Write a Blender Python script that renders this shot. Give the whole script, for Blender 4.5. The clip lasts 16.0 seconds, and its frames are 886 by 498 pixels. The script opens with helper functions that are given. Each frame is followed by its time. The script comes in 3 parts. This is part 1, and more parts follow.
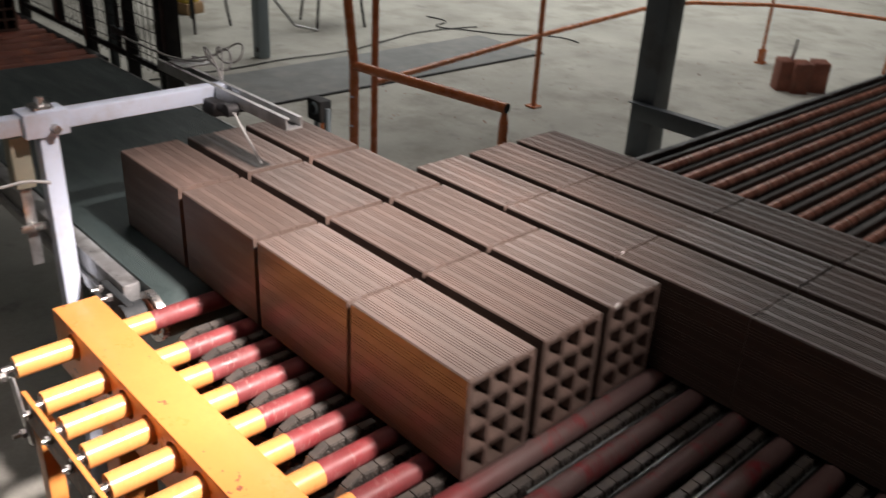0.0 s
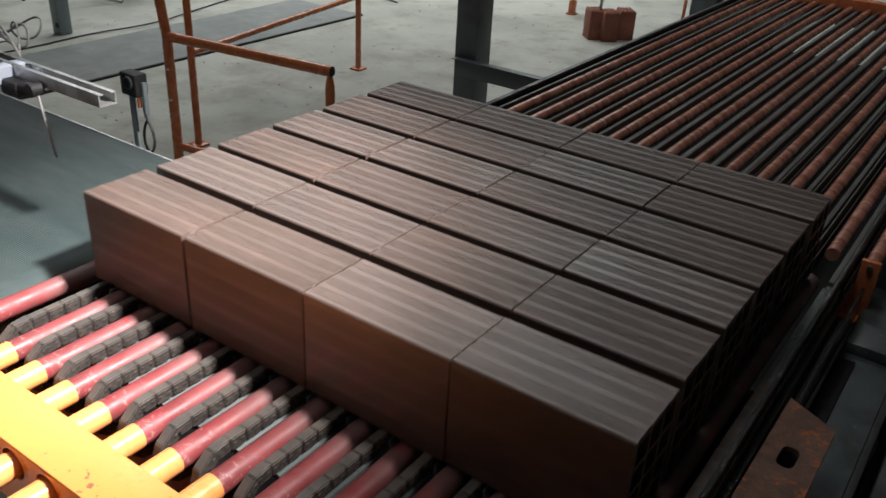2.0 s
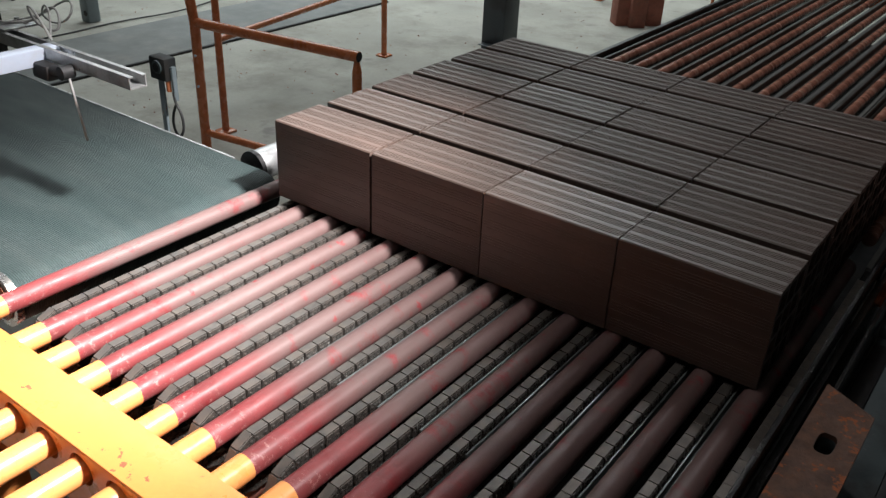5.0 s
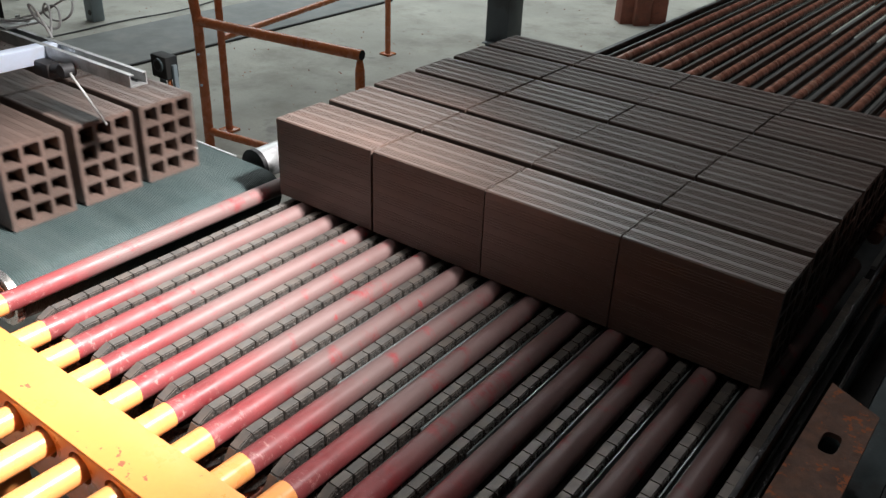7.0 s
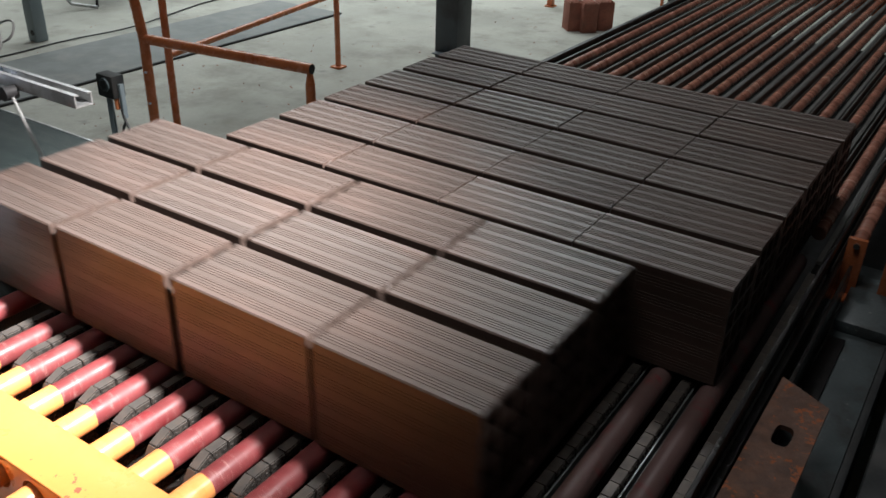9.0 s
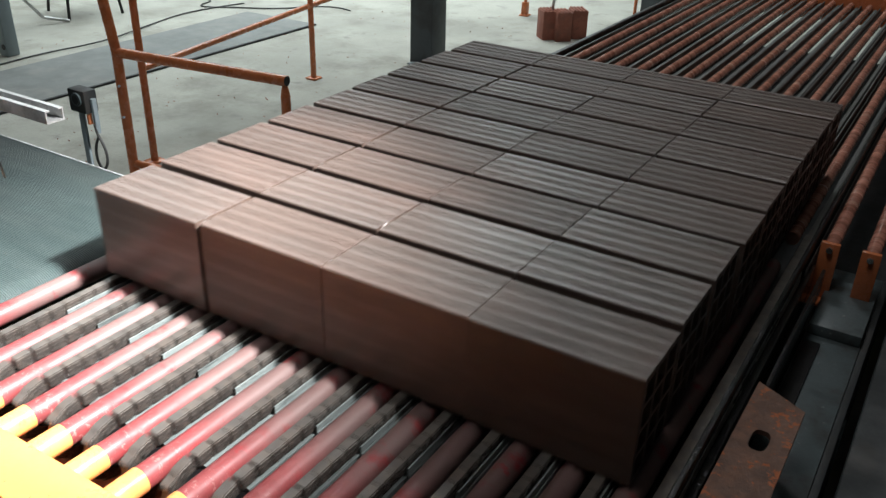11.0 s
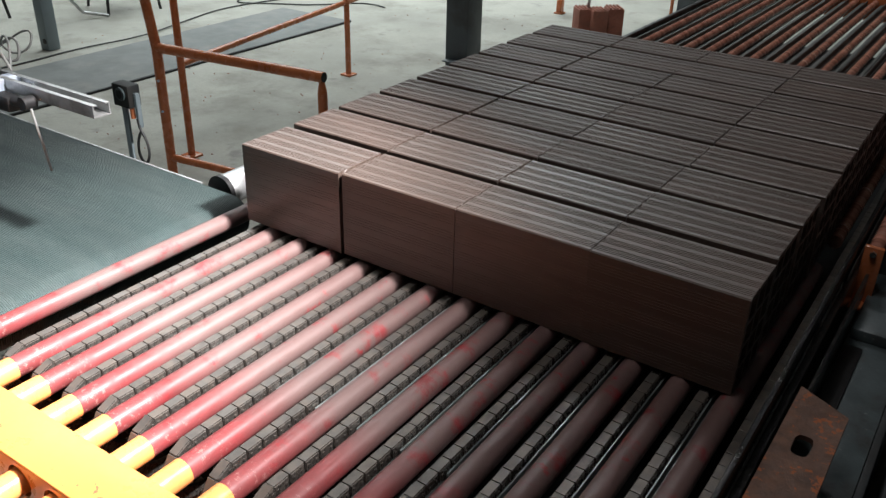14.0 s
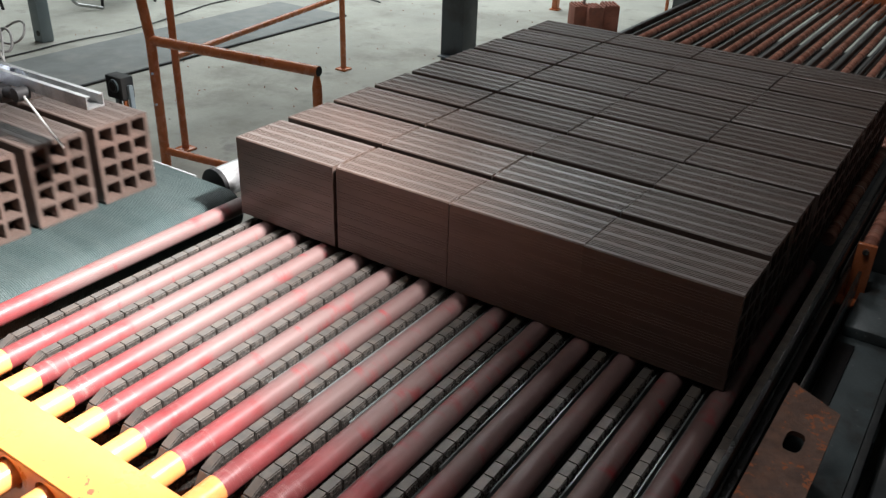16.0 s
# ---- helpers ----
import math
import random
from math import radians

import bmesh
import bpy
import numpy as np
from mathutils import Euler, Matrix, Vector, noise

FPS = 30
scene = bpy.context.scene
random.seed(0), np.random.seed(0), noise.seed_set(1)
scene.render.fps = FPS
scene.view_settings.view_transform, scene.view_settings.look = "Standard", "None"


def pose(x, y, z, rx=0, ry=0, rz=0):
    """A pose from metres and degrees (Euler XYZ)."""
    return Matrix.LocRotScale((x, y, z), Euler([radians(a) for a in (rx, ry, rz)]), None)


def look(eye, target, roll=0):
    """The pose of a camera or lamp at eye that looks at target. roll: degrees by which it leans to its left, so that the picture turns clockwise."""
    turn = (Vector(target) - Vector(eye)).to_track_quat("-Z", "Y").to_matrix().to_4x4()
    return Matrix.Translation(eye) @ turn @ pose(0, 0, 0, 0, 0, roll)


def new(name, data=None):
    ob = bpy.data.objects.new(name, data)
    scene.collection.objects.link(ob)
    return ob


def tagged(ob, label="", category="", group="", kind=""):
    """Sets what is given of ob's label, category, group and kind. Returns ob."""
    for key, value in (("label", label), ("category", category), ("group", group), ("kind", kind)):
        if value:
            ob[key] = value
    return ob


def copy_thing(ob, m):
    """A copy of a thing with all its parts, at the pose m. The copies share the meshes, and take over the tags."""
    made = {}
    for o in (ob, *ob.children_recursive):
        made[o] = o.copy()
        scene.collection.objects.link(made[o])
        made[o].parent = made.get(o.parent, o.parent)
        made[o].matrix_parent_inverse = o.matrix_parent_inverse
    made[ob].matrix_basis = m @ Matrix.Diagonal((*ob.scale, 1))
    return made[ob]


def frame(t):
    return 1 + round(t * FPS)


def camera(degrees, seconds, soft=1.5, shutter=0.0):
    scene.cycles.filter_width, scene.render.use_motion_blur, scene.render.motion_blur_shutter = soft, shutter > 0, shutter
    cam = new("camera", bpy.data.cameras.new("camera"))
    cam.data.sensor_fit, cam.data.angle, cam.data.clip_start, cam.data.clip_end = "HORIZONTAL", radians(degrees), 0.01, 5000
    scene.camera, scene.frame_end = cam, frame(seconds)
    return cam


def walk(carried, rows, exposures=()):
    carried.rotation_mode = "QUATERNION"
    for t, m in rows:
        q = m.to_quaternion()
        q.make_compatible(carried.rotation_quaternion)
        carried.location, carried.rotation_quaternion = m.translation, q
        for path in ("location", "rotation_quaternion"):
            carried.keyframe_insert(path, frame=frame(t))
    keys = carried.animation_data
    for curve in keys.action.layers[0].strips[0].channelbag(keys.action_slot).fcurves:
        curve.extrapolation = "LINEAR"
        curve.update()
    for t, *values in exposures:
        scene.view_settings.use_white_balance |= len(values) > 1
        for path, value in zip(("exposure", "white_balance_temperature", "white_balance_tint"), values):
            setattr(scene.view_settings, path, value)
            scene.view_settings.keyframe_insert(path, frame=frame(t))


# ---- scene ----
cam = camera(54.7, 16.0, soft=1.4, shutter=0.8)
PATH = [
    (0, (1.471, -1.31, 0.955), (0.176, -0.07, 0.067), 3.1),
    (0.5, (1.471, -1.31, 0.955), (0.272, -0.004, 0.028), 2.5),
    (1, (1.457, -1.305, 0.943), (0.355, 0.061, -0.016), 2.1),
    (1.5, (1.468, -1.311, 0.948), (0.431, 0.116, 0.006), 2.6),
    (2, (1.472, -1.314, 0.947), (0.482, 0.147, 0.005), 3.2),
    (2.5, (1.468, -1.313, 0.948), (0.5, 0.171, 0.019), 3.7),
    (3, (1.459, -1.309, 0.945), (0.484, 0.163, 0.004), 3.5),
    (3.5, (1.454, -1.309, 0.941), (0.459, 0.136, -0.019), 2.9),
    (4, (1.454, -1.317, 0.928), (0.452, 0.12, -0.035), 3.1),
    (4.5, (1.457, -1.318, 0.929), (0.437, 0.107, -0.036), 2.7),
    (7, (1.46, -1.306, 0.922), (0.425, 0.105, -0.046), 2.3),
    (7.5, (1.461, -1.309, 0.923), (0.421, 0.094, -0.051), 2.2),
    (8, (1.465, -1.311, 0.922), (0.431, 0.096, -0.053), 2.1),
    (8.5, (1.468, -1.309, 0.924), (0.472, 0.134, -0.038), 1.9),
    (11, (1.473, -1.303, 0.93), (0.544, 0.208, 0.005), 1.5),
    (11.5, (1.463, -1.301, 0.93), (0.527, 0.202, 0.0), 1.6),
    (12, (1.458, -1.304, 0.932), (0.516, 0.194, 0.001), 1.4),
    (12.5, (1.461, -1.308, 0.935), (0.506, 0.182, 0.003), 1.3),
    (13, (1.465, -1.314, 0.936), (0.492, 0.168, 0.01), 1.5),
    (13.5, (1.461, -1.32, 0.935), (0.478, 0.158, 0.014), 1.6),
    (14, (1.454, -1.317, 0.932), (0.472, 0.155, 0.0), 1.4),
    (14.5, (1.453, -1.315, 0.932), (0.48, 0.158, -0.007), 1.5),
    (15, (1.458, -1.315, 0.93), (0.488, 0.158, -0.012), 1.6),
    (15.5, (1.458, -1.315, 0.93), (0.49, 0.159, -0.012), 1.8),
    (16, (1.454, -1.317, 0.928), (0.486, 0.16, -0.012), 2.0),
]
walk(cam, [(t, look(eye, target, roll)) for t, eye, target, roll in PATH],
     exposures=[(0, -0.30, 6900, 20), (1.5, -0.10, 6700, 15), (2.2, 0.0, 6350, 12), (3.5, 0.33, 6250, 11), (4.5, 0.11, 6300, 11), (7.5, 0.08, 6300, 11), (9, 0.13, 6300, 11), (11, 0.56, 6200, 8), (12.5, 0.52, 6200, 9), (13.5, 0.37, 6250, 10), (16, 0.37, 6300, 11)])


# ---- light ----
world = bpy.data.worlds.new("world")
scene.world = world
world.use_nodes = True
world.node_tree.nodes["Background"].inputs["Color"].default_value = (0.55, 0.62, 0.66, 1)
world.node_tree.nodes["Background"].inputs["Strength"].default_value = 0.10


def area_lamp(name, eye, target, sx, sy, watts, color):
    d = bpy.data.lights.new(name, "AREA")
    d.shape, d.size, d.size_y, d.energy, d.color = "RECTANGLE", sx, sy, watts, color
    ob = new(name, d)
    ob.matrix_world = look(eye, target)
    return ob


# daylight that falls through the roof lights of the hall, one added fill, and one work lamp over the rollers
area_lamp("roof_light", (-6.0, 7.8, 4.2), (-5.9, 7.7, -0.75), 8.0, 9.0, 650, (0.93, 1.0, 0.97)).data.spread = radians(153)
area_lamp("roof_light_north", (-0.5, 3.7, 5.3), (0.0, 0.0, 0.1), 0.9, 0.9, 38, (1.0, 0.97, 0.95))
# unseen soft fill that lifts the rollers, brick tops and plate on the right
area_lamp("roof_light_south", (0.15, -0.9, 5.6), (0.6, 0.0, 0.0), 1.6, 2.2, 43, (1.0, 0.94, 0.89))
spot = bpy.data.lights.new("work_lamp", "SPOT")
spot.energy, spot.color, spot.spot_size, spot.spot_blend, spot.shadow_soft_size = 5200, (1.0, 0.95, 0.915), radians(27.0), 1.0, 0.20
lamp = new("work_lamp", spot)
lamp.matrix_world = look((3.10, 0.40, 4.0), (0.045, -0.53, 0.0)) @ Matrix.Diagonal((1.0, 0.53, 1.0, 1.0))


# ---- materials ----
def material(name, base, rough=0.6, metal=0.0, dirt=None, dirt_at=(0.45, 0.7), scale=6.0, fine=120.0, vary=0.25, bump=0.15, stretch=(1, 1, 1),
             second=None, second_at=(0.6, 0.7), second_scale=20.0, rough_vary=0.12, worn_y=None, depth=0.004, specular=0.5, scuff=None):
    m = bpy.data.materials.new(name)
    m.use_nodes = True
    n, l = m.node_tree.nodes, m.node_tree.links
    p = n["Principled BSDF"]
    p.inputs["Metallic"].default_value = metal
    p.inputs["Specular IOR Level"].default_value = specular
    co = n.new("ShaderNodeTexCoord")
    info = n.new("ShaderNodeObjectInfo")
    off = n.new("ShaderNodeVectorMath")
    off.operation = "MULTIPLY_ADD"
    l.new(info.outputs["Random"], off.inputs[0])
    off.inputs[1].default_value = (37.0, 53.0, 71.0)
    mp = n.new("ShaderNodeMapping")
    mp.inputs["Scale"].default_value = stretch
    l.new(co.outputs["Object"], mp.inputs["Vector"])
    l.new(mp.outputs["Vector"], off.inputs[2])

    def noisy(sc, detail=5.0, ro=0.6):
        t = n.new("ShaderNodeTexNoise")
        t.inputs["Scale"].default_value, t.inputs["Detail"].default_value, t.inputs["Roughness"].default_value = sc, detail, ro
        l.new(off.outputs["Vector"], t.inputs["Vector"])
        return t.outputs["Fac"]

    def ramp(src, a, b, lo=0.0, hi=1.0):
        r = n.new("ShaderNodeMapRange")
        r.interpolation_type = "SMOOTHSTEP"
        for k, v in zip(("From Min", "From Max", "To Min", "To Max"), (a, b, lo, hi)):
            r.inputs[k].default_value = v
        l.new(src, r.inputs["Value"])
        return r.outputs["Result"]

    def mix(fac, a, b, how="MIX"):
        x = n.new("ShaderNodeMix")
        x.data_type, x.blend_type = "RGBA", how
        if isinstance(fac, float):
            x.inputs["Factor"].default_value = fac
        else:
            l.new(fac, x.inputs["Factor"])
        for k, v in (("A", a), ("B", b)):
            s = [i for i in x.inputs if i.name == k and i.type == "RGBA"][0]
            if isinstance(v, tuple):
                s.default_value = (*v, 1)
            else:
                l.new(v, s)
        return [o for o in x.outputs if o.type == "RGBA"][0]

    large, small = noisy(scale), noisy(fine, 4.0, 0.7)
    dark = tuple(c * (1 - vary) for c in base)
    light = tuple(min(1, c * (1 + vary)) for c in base)
    col = mix(ramp(large, 0.3, 0.7), dark, light)
    col = mix(ramp(small, 0.3, 0.7, 0.0, 0.5), col, tuple(c * (1 - vary * 1.2) for c in base))
    if dirt:
        fac = ramp(noisy(scale * 1.7, 8.0, 0.65), *dirt_at)
        if worn_y:
            sep, mul = n.new("ShaderNodeSeparateXYZ"), n.new("ShaderNodeMath")
            mul.operation = "MULTIPLY"
            l.new(co.outputs["Object"], sep.inputs[0])
            l.new(ramp(sep.outputs["Y"], worn_y[0], worn_y[1], worn_y[2], 1.0), mul.inputs[0])
            l.new(fac, mul.inputs[1])
            fac = mul.outputs[0]
        col = mix(fac, col, dirt)
    if second:
        col = mix(ramp(noisy(second_scale, 6.0, 0.6), *second_at), col, second)
    if scuff:
        sep, mul = n.new("ShaderNodeSeparateXYZ"), n.new("ShaderNodeMath")
        mul.operation = "MULTIPLY"
        l.new(co.outputs["Object"], sep.inputs[0])
        l.new(ramp(sep.outputs["Y"], scuff[1], scuff[2], 1.0, 0.0), mul.inputs[0])
        l.new(ramp(noisy(90, 6.0, 0.75), 0.55, 0.64), mul.inputs[1])
        col = mix(mul.outputs[0], col, scuff[0])
    l.new(col, p.inputs["Base Color"])
    l.new(ramp(noisy(scale * 3), 0.25, 0.75, max(0.03, rough - rough_vary), min(1, rough + rough_vary)), p.inputs["Roughness"])
    if bump:
        b = n.new("ShaderNodeBump")
        b.inputs["Strength"].default_value, b.inputs["Distance"].default_value = bump, depth
        l.new(small, b.inputs["Height"])
        l.new(b.outputs["Normal"], p.inputs["Normal"])
    return m


CLAY = material("wet_clay", (0.105, 0.0742, 0.0612), 0.42, dirt=(0.140, 0.094, 0.077), scale=5, fine=260, vary=0.16, bump=0.25, stretch=(0.25, 1, 1), depth=0.0015)


def damp_gloss(m, low, high):
    """The gloss of the damp clay's coat differs at random from brick to brick."""
    n, l = m.node_tree.nodes, m.node_tree.links
    info, r = n.new("ShaderNodeObjectInfo"), n.new("ShaderNodeMapRange")
    r.interpolation_type = "SMOOTHSTEP"
    for k, v in zip(("From Min", "From Max", "To Min", "To Max"), (0.35, 0.75, low, high)):
        r.inputs[k].default_value = v
    l.new(info.outputs["Random"], r.inputs["Value"])
    l.new(r.outputs["Result"], n["Principled BSDF"].inputs["Coat Weight"])
    n["Principled BSDF"].inputs["Coat Roughness"].default_value = 0.24


damp_gloss(CLAY, 0.03, 0.5)
CLAY_FIRED = material("fired_clay", (0.30, 0.11, 0.075), 0.85, dirt=(0.2, 0.085, 0.06), scale=6, fine=150, bump=0.3)
YELLOW = material("yellow_paint", (0.83, 0.315, 0.085), 0.36, dirt=(0.55, 0.20, 0.03), dirt_at=(0.6, 0.8), scale=5, vary=0.07, second=(0.30, 0.11, 0.06), second_at=(0.655, 0.67), second_scale=30, bump=0.06)
YELLOW_TUBE = material("yellow_tube_paint", (0.82, 0.355, 0.11), 0.3, vary=0.06, dirt=(0.7, 0.3, 0.03), dirt_at=(0.58, 0.75), scale=12, bump=0.05)
RED = material("red_roller_coating", (0.25, 0.030, 0.034), 0.48, dirt=(0.168, 0.104, 0.097), dirt_at=(0.30, 0.47), scale=9, fine=300, vary=0.28, bump=0.15, stretch=(0.8, 1, 0.8), second=(0.25, 0.034, 0.038), second_at=(0.64, 0.71), second_scale=24, rough_vary=0.16, depth=0.0015, worn_y=(-0.60, -0.40, 0.22), scuff=((0.36, 0.17, 0.155), -0.645, -0.56))
LEDGE = material("scuffed_teal_paint", (0.088, 0.112, 0.118), 0.4, dirt=(0.05, 0.048, 0.045), scale=6, vary=0.2, bump=0.1, second=(0.2, 0.21, 0.21), second_at=(0.64, 0.7), second_scale=35)
PALE = material("pale_blue_grey_paint", (0.22, 0.27, 0.29), 0.5, scale=4, vary=0.1, bump=0.06)
CHAIN = material("chain_steel", (0.125, 0.115, 0.105), 0.42, 0.35, dirt=(0.150, 0.128, 0.110), dirt_at=(0.42, 0.62), scale=14, fine=420, vary=0.22, bump=0.06, depth=0.0006)
CHAIN_SIDE = material("greasy_chain_side", (0.082, 0.073, 0.066), 0.28, 0.4, dirt=(0.12, 0.10, 0.085), dirt_at=(0.48, 0.66), scale=45, fine=300, vary=0.3, bump=0.15, depth=0.001)
GUIDE = material("worn_guide_steel", (0.27, 0.31, 0.305), 0.32, 0.4, dirt=(0.10, 0.115, 0.112), dirt_at=(0.48, 0.66), scale=12, vary=0.2, bump=0.1, stretch=(1, 0.15, 1))
BLACK = material("black_greasy_steel", (0.016, 0.016, 0.017), 0.42, 0.3, dirt=(0.035, 0.032, 0.03), scale=5, vary=0.3, bump=0.12)
STRIP = material("dull_dark_strip", (0.11, 0.11, 0.104), 0.68, 0.0, dirt=(0.10, 0.10, 0.095), dirt_at=(0.5, 0.65), scale=5, vary=0.3, bump=0.1, stretch=(1, 0.2, 1))
WET = material("wet_black_steel", (0.014, 0.014, 0.015), 0.16, 0.2, dirt=(0.03, 0.028, 0.026), scale=9, fine=90, vary=0.3, bump=0.7, rough_vary=0.1)
DARK = material("dark_painted_steel", (0.022, 0.027, 0.029), 0.68, 0.0, dirt=(0.035, 0.033, 0.03), scale=4, vary=0.25, bump=0.1)
TEAL = material("teal_grey_paint", (0.08, 0.11, 0.115), 0.42, 0.0, dirt=(0.045, 0.042, 0.04), scale=5, vary=0.2, bump=0.1, second=(0.17, 0.17, 0.16), second_at=(0.66, 0.70), second_scale=30)
COLUMN = material("blue_grey_paint", (0.085, 0.105, 0.12), 0.45, dirt=(0.06, 0.065, 0.07), scale=3, vary=0.12, bump=0.06)
ORANGE = material("orange_paint", (0.58, 0.185, 0.075), 0.24, dirt=(0.42, 0.12, 0.045), dirt_at=(0.5, 0.72), scale=7, vary=0.12, bump=0.06)
RUST_TUBE = material("rust_orange_tube", (0.52, 0.235, 0.17), 0.18, 0.1, dirt=(0.28, 0.115, 0.08), dirt_at=(0.42, 0.62), scale=9, vary=0.3, bump=0.2, stretch=(0.25, 2.2, 0.25), second=(0.50, 0.28, 0.21), second_at=(0.56, 0.66), second_scale=12)
RUST = material("rusty_plate", (0.165, 0.088, 0.06), 0.55, 0.1, dirt=(0.21, 0.10, 0.058), scale=14, vary=0.4, bump=0.5, second=(0.42, 0.115, 0.03), second_at=(0.57, 0.63), second_scale=46)
WHITE = material("pale_blue_white_paint", (0.66, 0.75, 0.90), 0.4, dirt=(0.55, 0.58, 0.64), scale=5, vary=0.05, bump=0.05, second=(0.22, 0.12, 0.1), second_at=(0.74, 0.76), second_scale=18)
ZINC = material("galvanised_steel", (0.52, 0.53, 0.53), 0.38, 0.8, dirt=(0.3, 0.3, 0.29), scale=10, vary=0.15, bump=0.08)
STEEL = material("bright_steel", (0.6, 0.59, 0.57), 0.28, 0.9, dirt=(0.3, 0.28, 0.25), scale=12, vary=0.12, bump=0.06)
RUBBER = material("black_rubber", (0.02, 0.02, 0.021), 0.6, vary=0.2, bump=0.1)
CABLE = material("grey_cable", (0.38, 0.38, 0.37), 0.5, vary=0.1, bump=0.0)
DARK_CABLE = material("dark_cable", (0.03, 0.03, 0.03), 0.55, vary=0.1, bump=0.0)
BROWN_ROLLER = material("brown_roller", (0.26, 0.095, 0.065), 0.4, 0.1, dirt=(0.4, 0.13, 0.06), dirt_at=(0.5, 0.7), scale=8, vary=0.3, bump=0.15)
FLOOR = material("dusty_concrete", (0.37, 0.366, 0.325), 0.80, dirt=(0.235, 0.228, 0.195), dirt_at=(0.44, 0.72), scale=1.3, fine=85, vary=0.16, bump=0.4, second=(0.225, 0.218, 0.20), second_at=(0.585, 0.76), second_scale=5.5)
MAT = material("grey_rubber_mat", (0.185, 0.195, 0.192), 0.8, dirt=(0.22, 0.22, 0.21), scale=2.5, vary=0.12, bump=0.15)
WALL = material("dull_wall_paint", (0.26, 0.265, 0.262), 0.85, scale=1.0, vary=0.12, bump=0.1)
CEIL = material("dark_roof_sheet", (0.19, 0.195, 0.20), 0.8, scale=1.0, vary=0.12, bump=0.1)
CARD = material("brown_cardboard", (0.30, 0.19, 0.10), 0.9, scale=5, vary=0.1, bump=0.1)
OLIVE = material("olive_grey_plastic", (0.36, 0.35, 0.27), 0.5, scale=8, vary=0.1, bump=0.05)
LEMON = material("yellow_plastic_film", (0.62, 0.48, 0.06), 0.4, scale=5, vary=0.1, bump=0.1)


def belt_material():
    """Dark green-grey rubber with fine ribs that run with the belt, and dusty streaks."""
    m = material("ribbed_belt_rubber", (0.044, 0.068, 0.067), 0.55, dirt=(0.082, 0.104, 0.100), dirt_at=(0.38, 0.85), scale=5, fine=160, vary=0.2, bump=0.0, stretch=(0.22, 1, 1))
    n, l = m.node_tree.nodes, m.node_tree.links
    co = n.new("ShaderNodeTexCoord")
    w = n.new("ShaderNodeTexWave")
    w.bands_direction = "Y"
    w.inputs["Scale"].default_value, w.inputs["Distortion"].default_value = 62.0, 0.15
    l.new(co.outputs["Object"], w.inputs["Vector"])
    b = n.new("ShaderNodeBump")
    b.inputs["Strength"].default_value, b.inputs["Distance"].default_value = 1.0, 0.0025
    l.new(w.outputs["Fac"], b.inputs["Height"])
    l.new(b.outputs["Normal"], n["Principled BSDF"].inputs["Normal"])
    return m


BELT = belt_material()


# ---- mesh helpers ----
def box(bm, x0, x1, y0, y1, z0, z1, bevel=0.0, turn=None):
    made = bmesh.ops.create_cube(bm, size=1.0, matrix=Matrix.Translation(((x0 + x1) / 2, (y0 + y1) / 2, (z0 + z1) / 2)) @ Matrix.Diagonal((abs(x1 - x0), abs(y1 - y0), abs(z1 - z0), 1)))
    vs = made["verts"]
    if bevel:
        es = list({e for v in vs for e in v.link_edges})
        r = bmesh.ops.bevel(bm, geom=es, offset=bevel, segments=2, affect="EDGES", profile=0.5)
        vs = list({v for f in r["faces"] for v in f.verts} | {v for v in vs if v.is_valid})
    if turn:
        bmesh.ops.transform(bm, matrix=turn, verts=vs)
    return vs


def tube(bm, a, b, r, seg=16, r2=None):
    a, b = Vector(a), Vector(b)
    q = (b - a).to_track_quat("Z", "Y").to_matrix().to_4x4()
    return bmesh.ops.create_cone(bm, cap_ends=True, segments=seg, radius1=r, radius2=r if r2 is None else r2, depth=(b - a).length, matrix=Matrix.Translation((a + b) / 2) @ q)["verts"]


def finish(bm, name, mat, smooth=True):
    bmesh.ops.recalc_face_normals(bm, faces=bm.faces)
    me = bpy.data.meshes.new(name)
    bm.to_mesh(me)
    bm.free()
    me.materials.append(mat)
    if smooth:
        me.polygons.foreach_set("use_smooth", [True] * len(me.polygons))
        me.set_sharp_from_angle(angle=radians(38))
    return me


def thing(name, bm, mat, label, category, group="", kind="", m=None):
    ob = new(name, finish(bm, name, mat))
    if m is not None:
        ob.matrix_basis = m
    return tagged(ob, label, category, group, kind)


def hub(name, label, category, group="", kind="", m=None):
    ob = new(name)
    ob.empty_display_size = 0.05
    if m is not None:
        ob.matrix_basis = m
    return tagged(ob, label, category, group, kind)


def part(name, bm, mat, parent, label=""):
    ob = new(name, finish(bm, name, mat) if isinstance(bm, bmesh.types.BMesh) else bm)
    ob.parent = parent
    return tagged(ob, label)


def cable(name, pts, r, mat, label="", category="cable", parent=None, cyclic=False):
    cu = bpy.data.curves.new(name, "CURVE")
    cu.dimensions, cu.bevel_depth, cu.bevel_resolution, cu.resolution_u = "3D", r, 2, 8
    s = cu.splines.new("NURBS")
    s.points.add(len(pts) - 1)
    for p, c in zip(s.points, pts):
        p.co = (*c, 1)
    s.use_endpoint_u, s.order_u, s.use_cyclic_u = not cyclic, 3, cyclic
    cu.materials.append(mat)
    ob = new(name, cu)
    if parent:
        ob.parent = parent
        return tagged(ob, label)
    return tagged(ob, label, category)


def B():
    return bmesh.new()


FZ = -0.75  # hall floor below the roller tops

